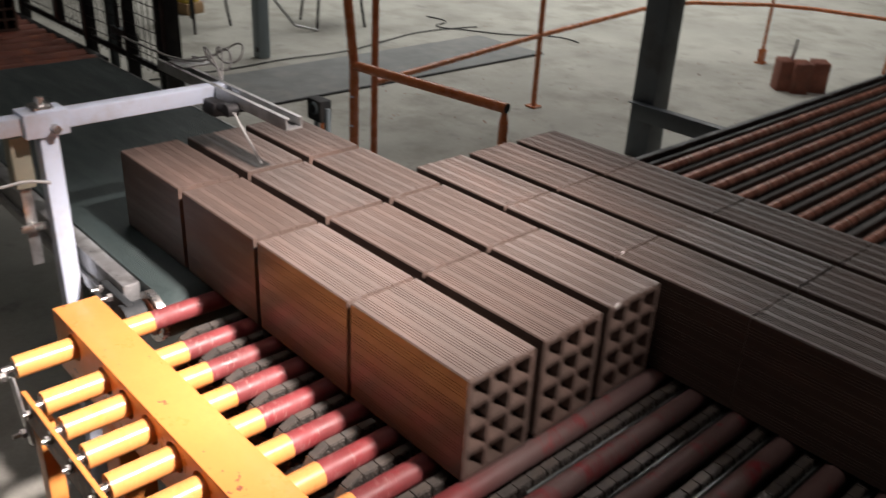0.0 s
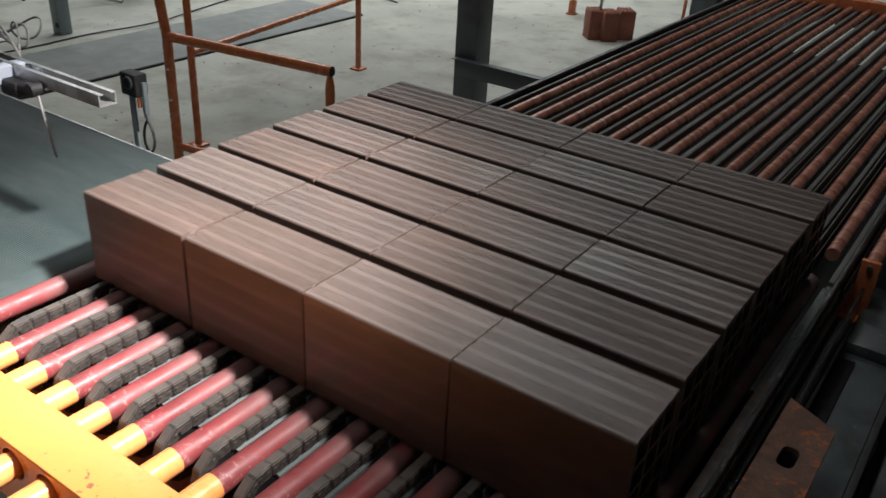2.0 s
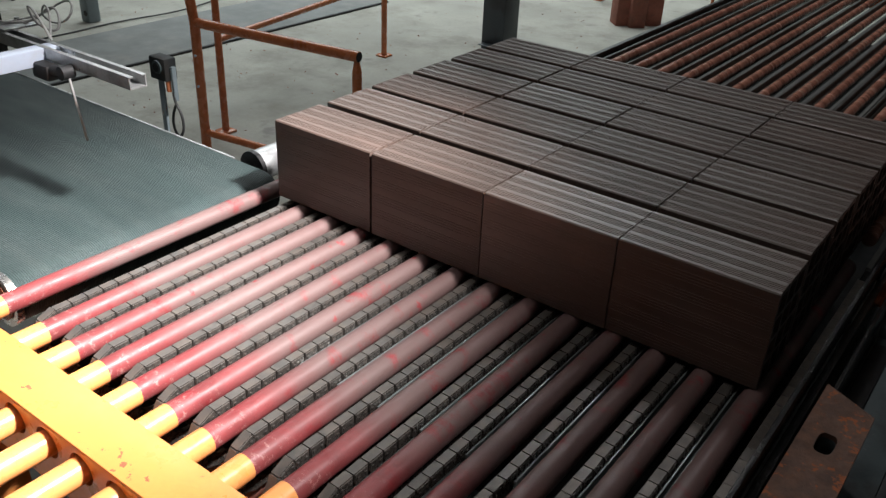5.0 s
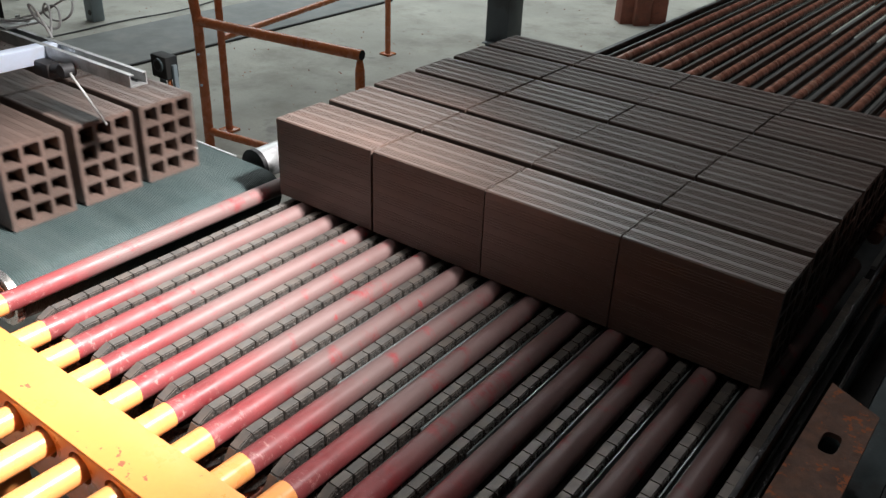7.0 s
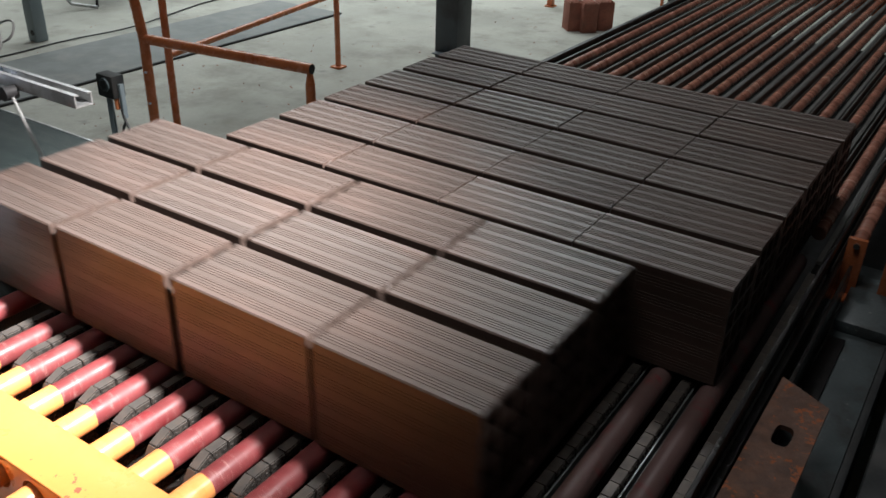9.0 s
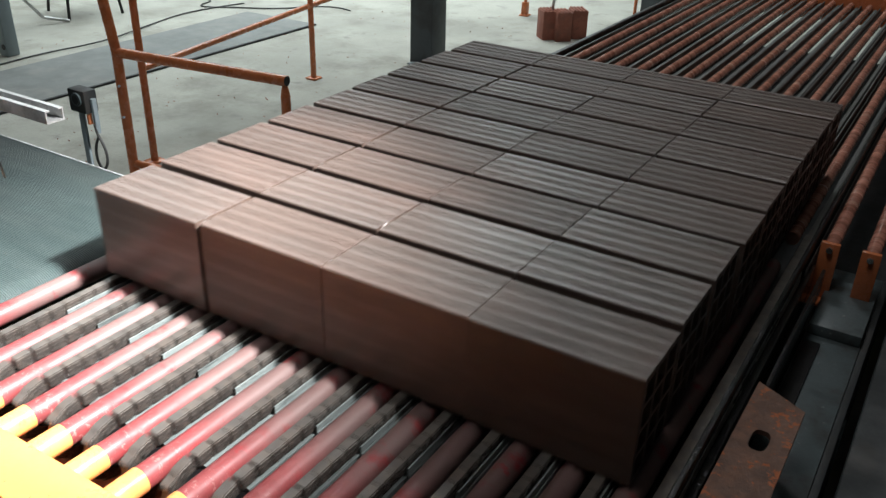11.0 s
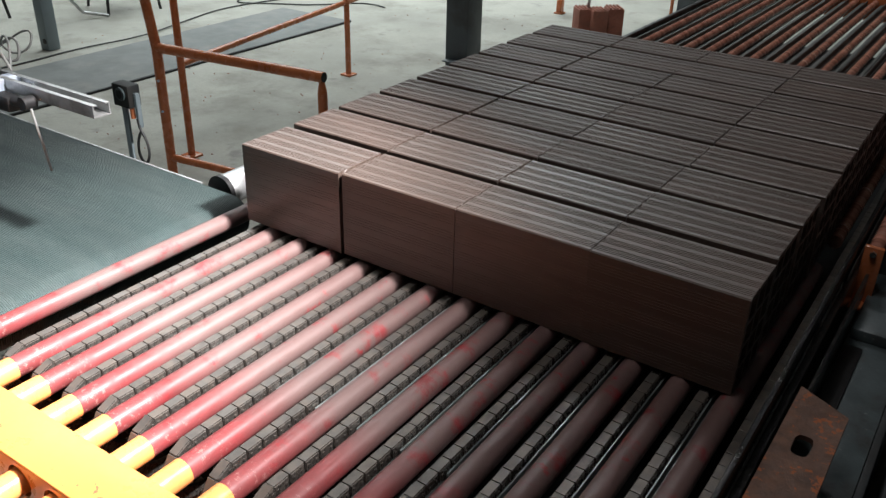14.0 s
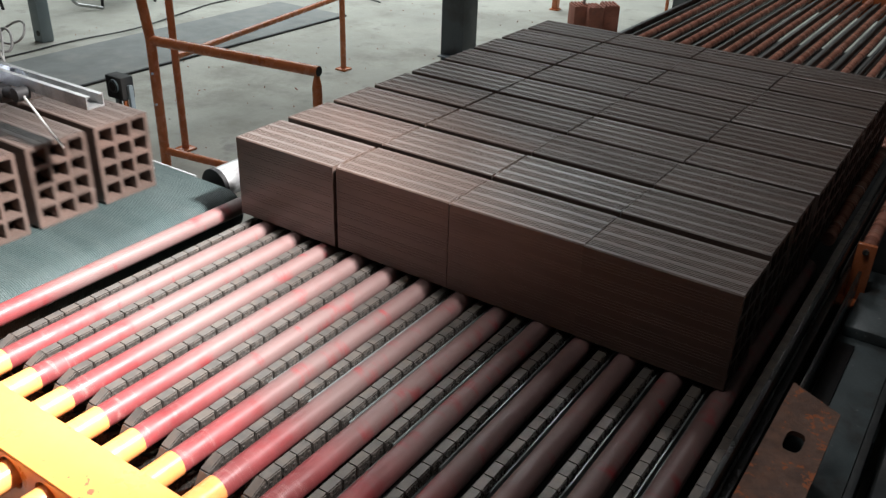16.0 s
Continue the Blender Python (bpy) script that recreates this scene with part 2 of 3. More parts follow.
# ---- the hall ----
bm = B()
box(bm, -22, 12, -8, 26, FZ - 0.2, FZ)
thing("floor", bm, FLOOR, "pale grey dusty concrete hall floor with darker stains", "floor", kind="structure")
# walls and roof are out of view; their tones are raised for bounce fill
for nm, c in (("wall_north", (-22, 12, 26, 26.3, FZ, 6)), ("wall_south", (-22, 12, -8.3, -8, FZ, 6)), ("wall_west", (-22.3, -22, -8, 26, FZ, 6)), ("wall_east", (12, 12.3, -8, 26, FZ, 6))):
    bm = B()
    box(bm, *c)
    thing(nm, bm, WALL, "dull grey painted factory wall", "wall", kind="structure")
bm = B()
box(bm, -22, 12, -8, 26, 6, 6.2)
thing("ceiling", bm, CEIL, "dark sheet roof of the factory hall", "ceiling", kind="structure")


# ---- bricks ----
BL, BW, BH = 0.2978, 0.1535, 0.200


def brick_mesh():
    """Extruded block: three by four open cells, fine grooves in bands on the top and the long sides."""
    r = 0.0025

    def scored(length, groups, each, depth, slope):
        """Plain bands with groups of fine grooves between them; the lands in a group fall away a little."""
        pts, pitch, g = [], 0.0061, 0.0028
        band = (length - groups * each * pitch) / (groups + 1)
        for q in range(groups):
            for k in range(each):
                a = band + q * (each * pitch + band) + k * pitch
                pts += [(a, slope), (a + 0.0005, depth), (a + g - 0.0004, depth), (a + g, 0.0)]
            pts += [(a + pitch, slope), (a + pitch + 0.0006, 0.0)]
        return pts
    side = scored(BH, 5, 4, 0.0004, 0.0)
    top = scored(BW, 4, 4, 0.0008, 0.0003)
    out = [(r, 0), (BW - r, 0), (BW, r)] + [(BW - h, a) for a, h in side] + [(BW, BH - r)]
    out += [(BW - r, BH)] + [(a, BH - h) for a, h in reversed(top)] + [(r, BH)]
    out += [(0, BH - r)] + [(h, a) for a, h in reversed(side)] + [(0, r)]
    torn = random.Random(12)
    cells = []
    wall, rib = 0.0105, 0.0085
    cw, ch = (BW - 2 * wall - 2 * rib) / 3, (BH - 2 * wall - 3 * rib) / 4
    for i in range(3):
        for j in range(4):
            y, z, c = wall + i * (cw + rib), wall + j * (ch + rib), 0.003
            cells.append([(y + c, z), (y + cw - c, z), (y + cw, z + c), (y + cw, z + ch - c), (y + cw - c, z + ch), (y + c, z + ch), (y, z + ch - c), (y, z + c)])
    bm = B()
    ends = ([], [])
    for loop in [out] + cells:
        rings = [[bm.verts.new((x + sign * (torn.uniform(-0.0004, 0.0020 if z > BH - 0.004 else 0.0006) if loop is out and z > 0.003 else 0.0), y, z)) for y, z in loop] for x, sign in ((0.0, 1), (BL, -1))]
        k = len(loop)
        for i in range(k):
            bm.faces.new((rings[0][i], rings[0][(i + 1) % k], rings[1][(i + 1) % k], rings[1][i]))
            for s in (0, 1):
                ends[s].append(bm.edges.get((rings[s][i], rings[s][(i + 1) % k])))
    for s in (0, 1):
        bmesh.ops.triangle_fill(bm, edges=ends[s], use_beauty=True)
    return finish(bm, "hollow_brick", CLAY, smooth=False)


BRICK = brick_mesh()
X_REST = (0.001, 0.3030, 0.6025, 0.9020)
LANES = ((0.000, 0.175, 0.352), (-0.528, -0.352, -0.176), (-0.528, -0.352, -0.176), (-0.528, -0.352, -0.176))
rng = random.Random(4)
BATCHES = []
for batch, lanes in enumerate(LANES):
    for lane in lanes:
        jx = rng.uniform(-0.003, 0.003)
        for i, x in enumerate(X_REST):
            ob = tagged(new("hollow_brick", BRICK), "brown damp clay hollow brick with twelve cells and grooved faces", "brick", "bricks on the conveyor")
            BATCHES.append((ob, batch, i, x + jx + rng.uniform(-0.0010, 0.0010) - (0.003 if i == 0 and lane == lanes[0] else 0), lane + rng.uniform(-0.0015, 0.0015), rng.uniform(-0.25, 0.25)))

# ---- roller table ----
R_PITCH, R_X0, R_R = 0.0936, 0.077, 0.0215
ROLLER_X = [-0.070] + [R_X0 + R_PITCH * k for k in range(13)]


def roller():
    ob = hub("conveyor_roller", "red coated steel roller with a yellow painted end", "roller", "red rollers")
    bm = B()
    tube(bm, (0, -0.680, 0), (0, 0.62, 0), R_R, 28)
    part("red_sleeve", bm, RED, ob, "red coating, worn and dusty")
    bm = B()
    tube(bm, (0, -0.958, 0), (0, -0.680, 0), R_R + 0.0012, 28)
    part("yellow_end", bm, YELLOW_TUBE, ob, "yellow painted roller end")
    bm = B()
    tube(bm, (0, -0.980, 0), (0, -0.956, 0), 0.009, 12)
    tube(bm, (0, -0.9600, 0), (0, -0.9575, 0), 0.016, 20)
    part("axle", bm, STEEL, ob, "bare steel axle")
    return ob


first = roller()
ROLLERS = [first] + [copy_thing(first, pose(0, 0, 0)) for _ in ROLLER_X[1:]]
for ob, x in zip(ROLLERS, ROLLER_X):
    ob.matrix_basis = pose(x, 0, -R_R)

# chains between the rollers
CHAIN_X = [R_X0 + R_PITCH * (k - 0.5) + 0.001 for k in range(0, 14)]
LINK, N_LINK, C_R = 0.035, 62, 0.060
Y_NOSE = -0.625


def link_mesh():
    bm = B()
    box(bm, -0.0086, 0.0086, -0.0166, 0.0166, -0.020, 0.0, 0.0007)
    for s in (-1, 1):
        box(bm, s * 0.0090 - 0.0010, s * 0.0090 + 0.0010, -0.0150, 0.0150, -0.024, -0.0028, 0.0006)
        for y in (-0.009, 0.009):
            tube(bm, (s * 0.0099, y, -0.012), (s * 0.0116, y, -0.012), 0.0026, 8)
    me = finish(bm, "chain_link", CHAIN, smooth=False)
    me.materials.append(CHAIN_SIDE)
    for p in me.polygons:
        if abs(p.normal.x) > 0.7:
            p.material_index = 1
    return me


LINKS, CHAINS = [], []
link = link_mesh()
for x in CHAIN_X:
    ob = hub("transfer_chain", "dark steel block chain on a worn guide rail between rollers", "chain", "transfer chains", m=pose(x, 0, 0))
    CHAINS.append((ob, x))
    bm = B()
    box(bm, 0.0122, 0.0158, -0.440, 0.62, -0.085, -0.0170, 0.0006)
    box(bm, 0.0195, 0.0210, -0.445, 0.62, -0.085, -0.024, 0.0005)
    box(bm, -0.0160, 0.0121, -0.60, 0.62, -0.060, -0.034)
    part("guide_rail", bm, GUIDE, ob, "worn steel guide rail")
    bm = B()
    tube(bm, (-0.006, Y_NOSE, -C_R - 0.004), (0.006, Y_NOSE, -C_R - 0.004), C_R - 0.028, 20)
    tube(bm, (-0.03, Y_NOSE, -C_R - 0.004), (0.03, Y_NOSE, -C_R - 0.004), 0.014, 12)
    part("sprocket", bm, BLACK, ob, "dark sprocket")
    for k in range(N_LINK):
        LINKS.append((part("chain_link", link, CHAIN, ob), k))


def link_pose(s):
    """Place on the chain's way, s metres past the nose: round the sprocket, then along the top."""
    if s >= 0:
        return pose(0, Y_NOSE + s, -0.004)
    a = -s / C_R
    if a < math.pi:
        return Matrix.Translation((0, Y_NOSE - C_R * math.sin(a), -0.004 - C_R + C_R * math.cos(a))) @ pose(0, 0, 0, math.degrees(a))
    return Matrix.Translation((0, Y_NOSE + (-s - math.pi * C_R), -0.004 - 2 * C_R)) @ pose(0, 0, 0, 180)


# the yellow beam that carries the roller ends
beam = hub("roller_beam", "chipped yellow painted steel beam with round roller holes", "beam")
BX0, BX1, BY0, BY1, BZ0, BZ1 = -0.172, 1.42, -0.843, -0.750, -0.115, 0.022
bm = B()
box(bm, BX0, BX1, BY0, BY1, BZ1 - 0.006, BZ1, 0.002)
part("top_flange", bm, YELLOW, beam)


def holed_web(y, thick):
    bm = B()
    cuts = [BX0] + [(a + b) / 2 for a, b in zip(ROLLER_X, ROLLER_X[1:])] + [BX1]
    for x, a, b in zip(ROLLER_X, cuts, cuts[1:]):
        n = 24
        ring, edge = [], []
        for i in range(n):
            w = 2 * math.pi * (i + 0.5) / n
            c, s = math.cos(w), math.sin(w)
            ring.append((x + 0.029 * c, -R_R + 0.029 * s))
            k = min(((b - x) if c > 0 else (a - x)) / c if abs(c) > 1e-6 else 9, ((BZ1 - 0.0065 + R_R) if s > 0 else (BZ0 + R_R)) / s if abs(s) > 1e-6 else 9)
            edge.append((x + k * c, -R_R + k * s))
        for yy in (y, y + thick):
            vr, ve = [bm.verts.new((p[0], yy, p[1])) for p in ring], [bm.verts.new((p[0], yy, p[1])) for p in edge]
            for i in range(n):
                j = (i + 1) % n
                bm.faces.new((vr[i], vr[j], ve[j], ve[i]))
            for cx, cz in ((a, BZ0), (b, BZ0), (a, BZ1 - 0.0065), (b, BZ1 - 0.0065)):
                q = sorted(ve, key=lambda v: (v.co.x - cx) ** 2 + (v.co.z - cz) ** 2)
                on_x = next((v for v in q if abs(v.co.x - cx) < 1e-6), None)
                on_z = next((v for v in q if abs(v.co.z - cz) < 1e-6), None)
                if on_x and on_z and on_x != on_z:
                    bm.faces.new((on_x, on_z, bm.verts.new((cx, yy, cz))))
        lo = [bm.verts.new((p[0], y, p[1])) for p in ring]
        hi = [bm.verts.new((p[0], y + thick, p[1])) for p in ring]
        for i in range(n):
            j = (i + 1) % n
            bm.faces.new((lo[i], hi[i], hi[j], lo[j]))
    bmesh.ops.remove_doubles(bm, verts=bm.verts, dist=1e-5)
    return bm


part("near_web", holed_web(BY0, 0.006), YELLOW, beam)
part("far_web", holed_web(BY1 - 0.006, 0.006), YELLOW, beam)
bm = B()
box(bm, BX0, BX1, BY0, BY1, BZ0 - 0.006, BZ0, 0.001)
part("bottom_flange", bm, YELLOW, beam)
bm = B()
box(bm, BX0, BX0 + 0.005, BY0 + 0.007, BY1 - 0.007, BZ0 + 0.001, BZ1 - 0.007)
part("end_plate", bm, YELLOW, beam)
for x in (0.02, 1.36):
    bm = B()
    box(bm, x - 0.04, x + 0.04, BY0 + 0.01, BY1 - 0.01, FZ, BZ0 - 0.007, 0.003)
    part("leg", bm, YELLOW, beam)

# the bar that holds the roller axles, with its bolts
bar = hub("axle_bar", "brown steel axle bar with a yellow edge and bright bolts", "bar")
bm = B()
box(bm, 0.035, 1.42, -0.9795, -0.9725, -0.075, -0.012, 0.001)
flat = part("flat_bar", bm, RUST, bar, "brown painted flat steel bar")
bm = B()
box(bm, 0.035, 1.42, -0.9805, -0.9715, -0.0115, -0.0085, 0.0008)
part("top_edge", bm, YELLOW, bar, "yellow painted edge")
for x in ROLLER_X[1:]:
    bm = B()
    bmesh.ops.create_cone(bm, cap_ends=True, segments=6, radius1=0.0095, radius2=0.0095, depth=0.008, matrix=pose(x, -0.9845, -0.032, 90))
    tube(bm, (x, -0.9885, -0.032), (x, -0.995, -0.032), 0.005, 10)
    part("bolt", bm, STEEL, flat, "bright hexagon bolt")
for x in (0.045, 1.38):
    bm = B()
    box(bm, x - 0.02, x + 0.02, -0.971, -0.939, FZ, -0.07, 0.002)
    part("leg", bm, YELLOW, bar, "yellow leg")
swing = hub("swing_link", "bright steel swing link with bolts beside the yellow roller", "link")
bm = B()
box(bm, -0.014, 0.014, -0.9795, -0.9735, -0.125, 0.012, 0.003, turn=Matrix.Translation((-0.022, 0, -0.022)) @ pose(0, 0, 0, 0, -24))
swing_plate = part("plate", bm, ZINC, swing)
for x, z in ((-0.052, -0.0225), (0.012, -0.115)):
    bm = B()
    bmesh.ops.create_cone(bm, cap_ends=True, segments=6, radius1=0.0105, radius2=0.0105, depth=0.009, matrix=pose(x, -0.9845, z, 90))
    tube(bm, (x, -0.9885, z), (x, -1.004, z), 0.0055, 10)
    part("bolt", bm, STEEL, swing_plate)

# machine frame under the rollers
frame_ob = hub("table_frame", "dark greasy steel frame beneath the roller table", "frame")
for y in (-0.40, 0.30):
    bm = B()
    box(bm, -0.14, 1.45, y - 0.04, y + 0.04, -0.284, -0.175, 0.003)
    part("cross_beam", bm, TEAL, frame_ob)
# plain brown plate in the gap between the beam and the chain noses
bm = B()
box(bm, -0.12, 1.40, -0.745, -0.565, -0.20, -0.165, 0.002)
part("dust_tray", bm, CLAY_FIRED, frame_ob, "brown plate below the chain noses")
# added dark sheet that stands for the shade beneath the rollers
bm = B()
box(bm, -0.14, 1.45, -0.66, 3.9, -0.30, -0.285)
part("drip_tray", bm, DARK, frame_ob)
for x in (-0.08, 1.40):
    for y in (-0.40, 0.30, 2.2, 3.7):
        bm = B()
        box(bm, x - 0.04, x + 0.04, y - 0.04, y + 0.04, FZ, -0.302, 0.003)
        part("leg", bm, TEAL, frame_ob)

# far roller table
FAR_X = [0.050 + 0.0965 * k for k in range(13)]
far_frame = hub("far_table_frame", "black steel frame strips between the far rollers", "frame")
for k, x in enumerate(FAR_X):
    for dx, w, z in ((0.0335, 0.013, -0.026), (0.0530, 0.004, -0.013), (0.0640, 0.003, -0.030)):
        bm = B()
        box(bm, x + dx - w / 2, x + dx + w / 2, 0.66, 4.02, z - 0.05, z, 0.0015)
        part("strip", bm, STRIP, far_frame)
bm = B()
box(bm, -0.035, -0.015, 0.64, 4.1, -0.10, 0.004, 0.002)
box(bm, 0.000, 0.012, 0.64, 4.1, -0.10, -0.010, 0.002)
part("side_rail", bm, BLACK, far_frame, "black side rail")
for k, x in enumerate(FAR_X + [1.30, 1.393, 1.487]):
    bm = B()
    y0 = 0.64 if k < 12 else 0.80
    tube(bm, (x, y0, -0.021), (x, 4.02, -0.021), 0.0175, 20)
    ob = thing("far_roller", bm, RUST_TUBE, "worn rust orange steel roller tube", "roller", "far rollers")
bm = B()
box(bm, -0.06, 1.62, 4.03, 4.11, -0.12, 0.03, 0.003)
thing("end_beam", bm, ORANGE, "orange painted end beam across the far rollers", "beam")
for x in (1.30, 1.393, 1.487):
    ob = hub("roller_bracket", "orange upright bracket holding a roller end", "bracket", "roller brackets")
    bm = B()
    box(bm, x - 0.022, x + 0.022, 0.782, 0.797, -0.150, -0.002, 0.002)
    box(bm, x - 0.022, x + 0.022, 0.740, 0.797, -0.156, -0.1505, 0.001)
    upright = part("plate", bm, ORANGE, ob)
    bm = B()
    tube(bm, (x, 0.774, -0.018), (x, 0.782, -0.018), 0.008, 6)
    part("bolt", bm, STEEL, upright)

# frame on the right of the table
side = hub("side_frame", "dark greasy steel side channels of the roller table", "frame")
for a, b_, z0, z1 in ((1.256, 1.266, -0.12, 0.004), (1.236, 1.2555, -0.12, -0.035), (1.2665, 1.284, -0.12, -0.045), (1.300, 1.308, -0.12, -0.05)):
    bm = B()
    box(bm, a, b_, -0.66, 4.02 if a < 1.26 else 0.735, z0, z1, 0.0015)
    part("channel", bm, WET, side)
bm = B()
box(bm, 1.3085, 1.43, -0.66, 0.98, -0.170, -0.157, 0.002)
part("ledge", bm, LEDGE, side, "teal grey ledge with scuffs")
bm = B()
box(bm, 1.312, 1.428, 0.60, 0.86, -0.1565, -0.128, 0.003)
part("pad", bm, LEDGE, side)
# the ledge slot is a flat black block, its inner shade given as colour
bm = B()
box(bm, 1.312, 1.350, 0.24, 0.56, -0.1565, -0.150, 0.001)
part("slot_cover", bm, BLACK, side, "raised black block for the shade in the ledge slot")
bm = B()
box(bm, 1.431, 1.446, -0.66, 1.6, -0.42, -0.150, 0.002)
part("outer_plate", bm, DARK, side)
plate = hub("slotted_plate", "rusty brown steel plate with one long slot", "plate")
bm = B()
pz = -0.030
outer = [(1.288, -0.64), (1.386, -0.64), (1.386, 0.100), (1.292, 0.150)]
n = 20
slot = []
for i in range(n):
    w = 2 * math.pi * i / n
    c, s = math.cos(w), math.sin(w)
    slot.append((1.336 + 0.0155 * math.copysign(abs(c) ** 0.6, c), -0.025 + 0.030 * math.copysign(abs(s) ** 0.6, s)))
for zz in (pz, pz - 0.010):
    es = []
    for loop in (outer, slot):
        vs = [bm.verts.new((x, y, zz)) for x, y in loop]
        es += [bm.edges.new((vs[i], vs[(i + 1) % len(vs)])) for i in range(len(vs))]
    bmesh.ops.triangle_fill(bm, edges=es, use_beauty=True)
for loop in (outer, slot):
    hi = [bm.verts.new((x, y, pz)) for x, y in loop]
    lo = [bm.verts.new((x, y, pz - 0.010)) for x, y in loop]
    for i in range(len(loop)):
        j = (i + 1) % len(loop)
        bm.faces.new((hi[i], hi[j], lo[j], lo[i]))
bmesh.ops.remove_doubles(bm, verts=bm.verts, dist=1e-6)
part("sheet", bm, RUST, plate)
bm = B()
box(bm, 1.300, 1.376, -0.60, -0.10, -0.1565, -0.041, 0.002)
part("support", bm, BLACK, plate)
# added block that fills the dark void right of the table
bm = B()
box(bm, 1.47, 2.6, -0.25, 3.0, FZ, -0.12, 0.01)
thing("machine_cabinet", bm, DARK, "black block standing in for the dark void beside the roller table", "machine")

# ---- belt conveyor ----
conv = hub("belt_conveyor", "dark green ribbed belt conveyor with grey steel sides", "conveyor")
NX, NR, BE = -0.143, 0.055, -2.16
bm = B()
prof = [(BE, 0.0)] + [(BE + (NX - BE) * k / 30, 0.0) for k in range(1, 30)] + [(NX + NR * math.sin(math.pi * k / 16), -NR + NR * math.cos(math.pi * k / 16)) for k in range(17)]
prof += [(BE, -2 * NR)]
for ya, yb in ((-0.632, 0.078),):
    a = [bm.verts.new((x, ya, z - 0.001)) for x, z in prof]
    b_ = [bm.verts.new((x, yb, z - 0.001)) for x, z in prof]
    k = len(prof)
    for i in range(k):
        bm.faces.new((a[i], a[(i + 1) % k], b_[(i + 1) % k], b_[i]))
    bm.faces.new(a)
    bm.faces.new(b_)
part("belt", bm, BELT, conv, "dark green ribbed rubber belt")
bm = B()
box(bm, BE, -0.215, -0.676, -0.636, -0.105, -0.002, 0.004)
part("near_side", bm, ZINC, conv, "grey steel side rail")
bm = B()
box(bm, BE, -0.31, -0.6885, -0.677, -0.085, -0.055, 0.003)
part("side_lip", bm, ZINC, conv)
bm = B()
box(bm, BE, -0.27, 0.082, 0.090, -0.12, -0.002, 0.002)
part("far_side", bm, ZINC, conv, "pale steel edge strip")
bm = B()
tube(bm, (NX, -0.650, -NR), (NX, -0.634, -NR), NR + 0.004, 32)
part("pulley_flange", bm, STEEL, conv, "bright pulley rim")
bm = B()
tube(bm, (NX, -0.654, -NR), (NX, -0.6505, -NR), NR - 0.012, 28)
part("pulley_face", bm, RUST, conv)
bm = B()
box(bm, -0.30, -0.155, -0.697, -0.6775, -0.085, -0.016, 0.006)
tube(bm, (-0.165, -0.706, -0.055), (-0.165, -0.655, -0.055), 0.034, 24)
bearing = part("bearing_plate", bm, DARK, conv, "dark bearing plate")
for x, z in ((-0.285, -0.03), (-0.235, -0.03), (-0.205, -0.075), (-0.255, -0.07)):
    bm = B()
    bmesh.ops.create_cone(bm, cap_ends=True, segments=6, radius1=0.010, radius2=0.010, depth=0.010, matrix=pose(x, -0.7022, z, 90))
    tube(bm, (x, -0.7070, z), (x, -0.722, z), 0.005, 10)
    part("bolt", bm, STEEL, bearing)
bm = B()
tube(bm, (-0.215, 0.112, -0.020), (-0.215, 0.260, -0.020), 0.043, 28)
part("drum_motor", bm, ZINC, conv, "grey drum motor housing")
bm = B()
tube(bm, (-0.215, 0.098, -0.020), (-0.215, 0.1115, -0.020), 0.046, 24)
tube(bm, (-0.150, 0.080, -0.055), (-0.150, 0.094, -0.055), 0.040, 24)
part("end_cap", bm, BLACK, conv)
for x in (-0.5, -1.8):
    for y in (-0.652, 0.075):
        bm = B()
        box(bm, x - 0.025, x + 0.025, y - 0.014, y + 0.014, FZ, -0.121, 0.003)
        part("leg", bm, TEAL, conv)

# feed rollers before the belt
feed = hub("feed_conveyor", "dark steel frame of the feed roller conveyor", "frame")
for y in (-0.66, 0.11):
    bm = B()
    box(bm, -6.4, -2.17, y - 0.02, y + 0.02, -0.13, -0.012, 0.003)
    part("side_channel", bm, BLACK, feed)
    for x in (-6.2, -4.3, -2.4):
        bm = B()
        box(bm, x - 0.03, x + 0.03, y - 0.018, y + 0.018, FZ, -0.131, 0.003)
        part("leg", bm, BLACK, feed)
bm = B()
tube(bm, (0, -0.638, 0), (0, 0.088, 0), 0.038, 20)
fr = thing("feed_roller", bm, BROWN_ROLLER, "brown rusty feed roller", "roller", "feed rollers", m=pose(-2.215, 0, -0.038))
for k in range(1, 36):
    copy_thing(fr, pose(-2.215 - 0.116 * k, 0, -0.038))

# ---- white sensor frame over the belt ----
sf = hub("sensor_frame", "white painted square tube frame over the belt", "frame", m=pose(-0.012, 0, 0.018))
bm = B()
box(bm, -0.463, -0.421, -0.732, -0.690, FZ - 0.018, 0.336, 0.004)
part("post", bm, WHITE, sf)
bm = B()
box(bm, -0.468, -0.428, -0.95, -0.255, 0.285, 0.325, 0.004)
part("cross_tube", bm, WHITE, sf)
bm = B()
box(bm, -0.480, -0.412, -0.762, -0.665, 0.277, 0.3335, 0.004)
clamp = part("clamp", bm, WHITE, sf)
for c in ((-0.446, -0.713, 0.352), (-0.402, -0.700, 0.296)):
    bm = B()
    if c[2] > 0.33:
        box(bm, c[0] - 0.022, c[0] + 0.022, c[1] - 0.022, c[1] + 0.022, 0.334, 0.344, 0.003)
        bmesh.ops.create_cone(bm, cap_ends=True, segments=6, radius1=0.0105, radius2=0.0105, depth=0.016, matrix=pose(c[0], c[1], 0.352))
    else:
        bmesh.ops.create_cone(bm, cap_ends=True, segments=6, radius1=0.0105, radius2=0.0105, depth=0.018, matrix=pose(c[0], c[1], c[2], 0, 90))
    part("bolt", bm, STEEL, clamp, "bright bolt")
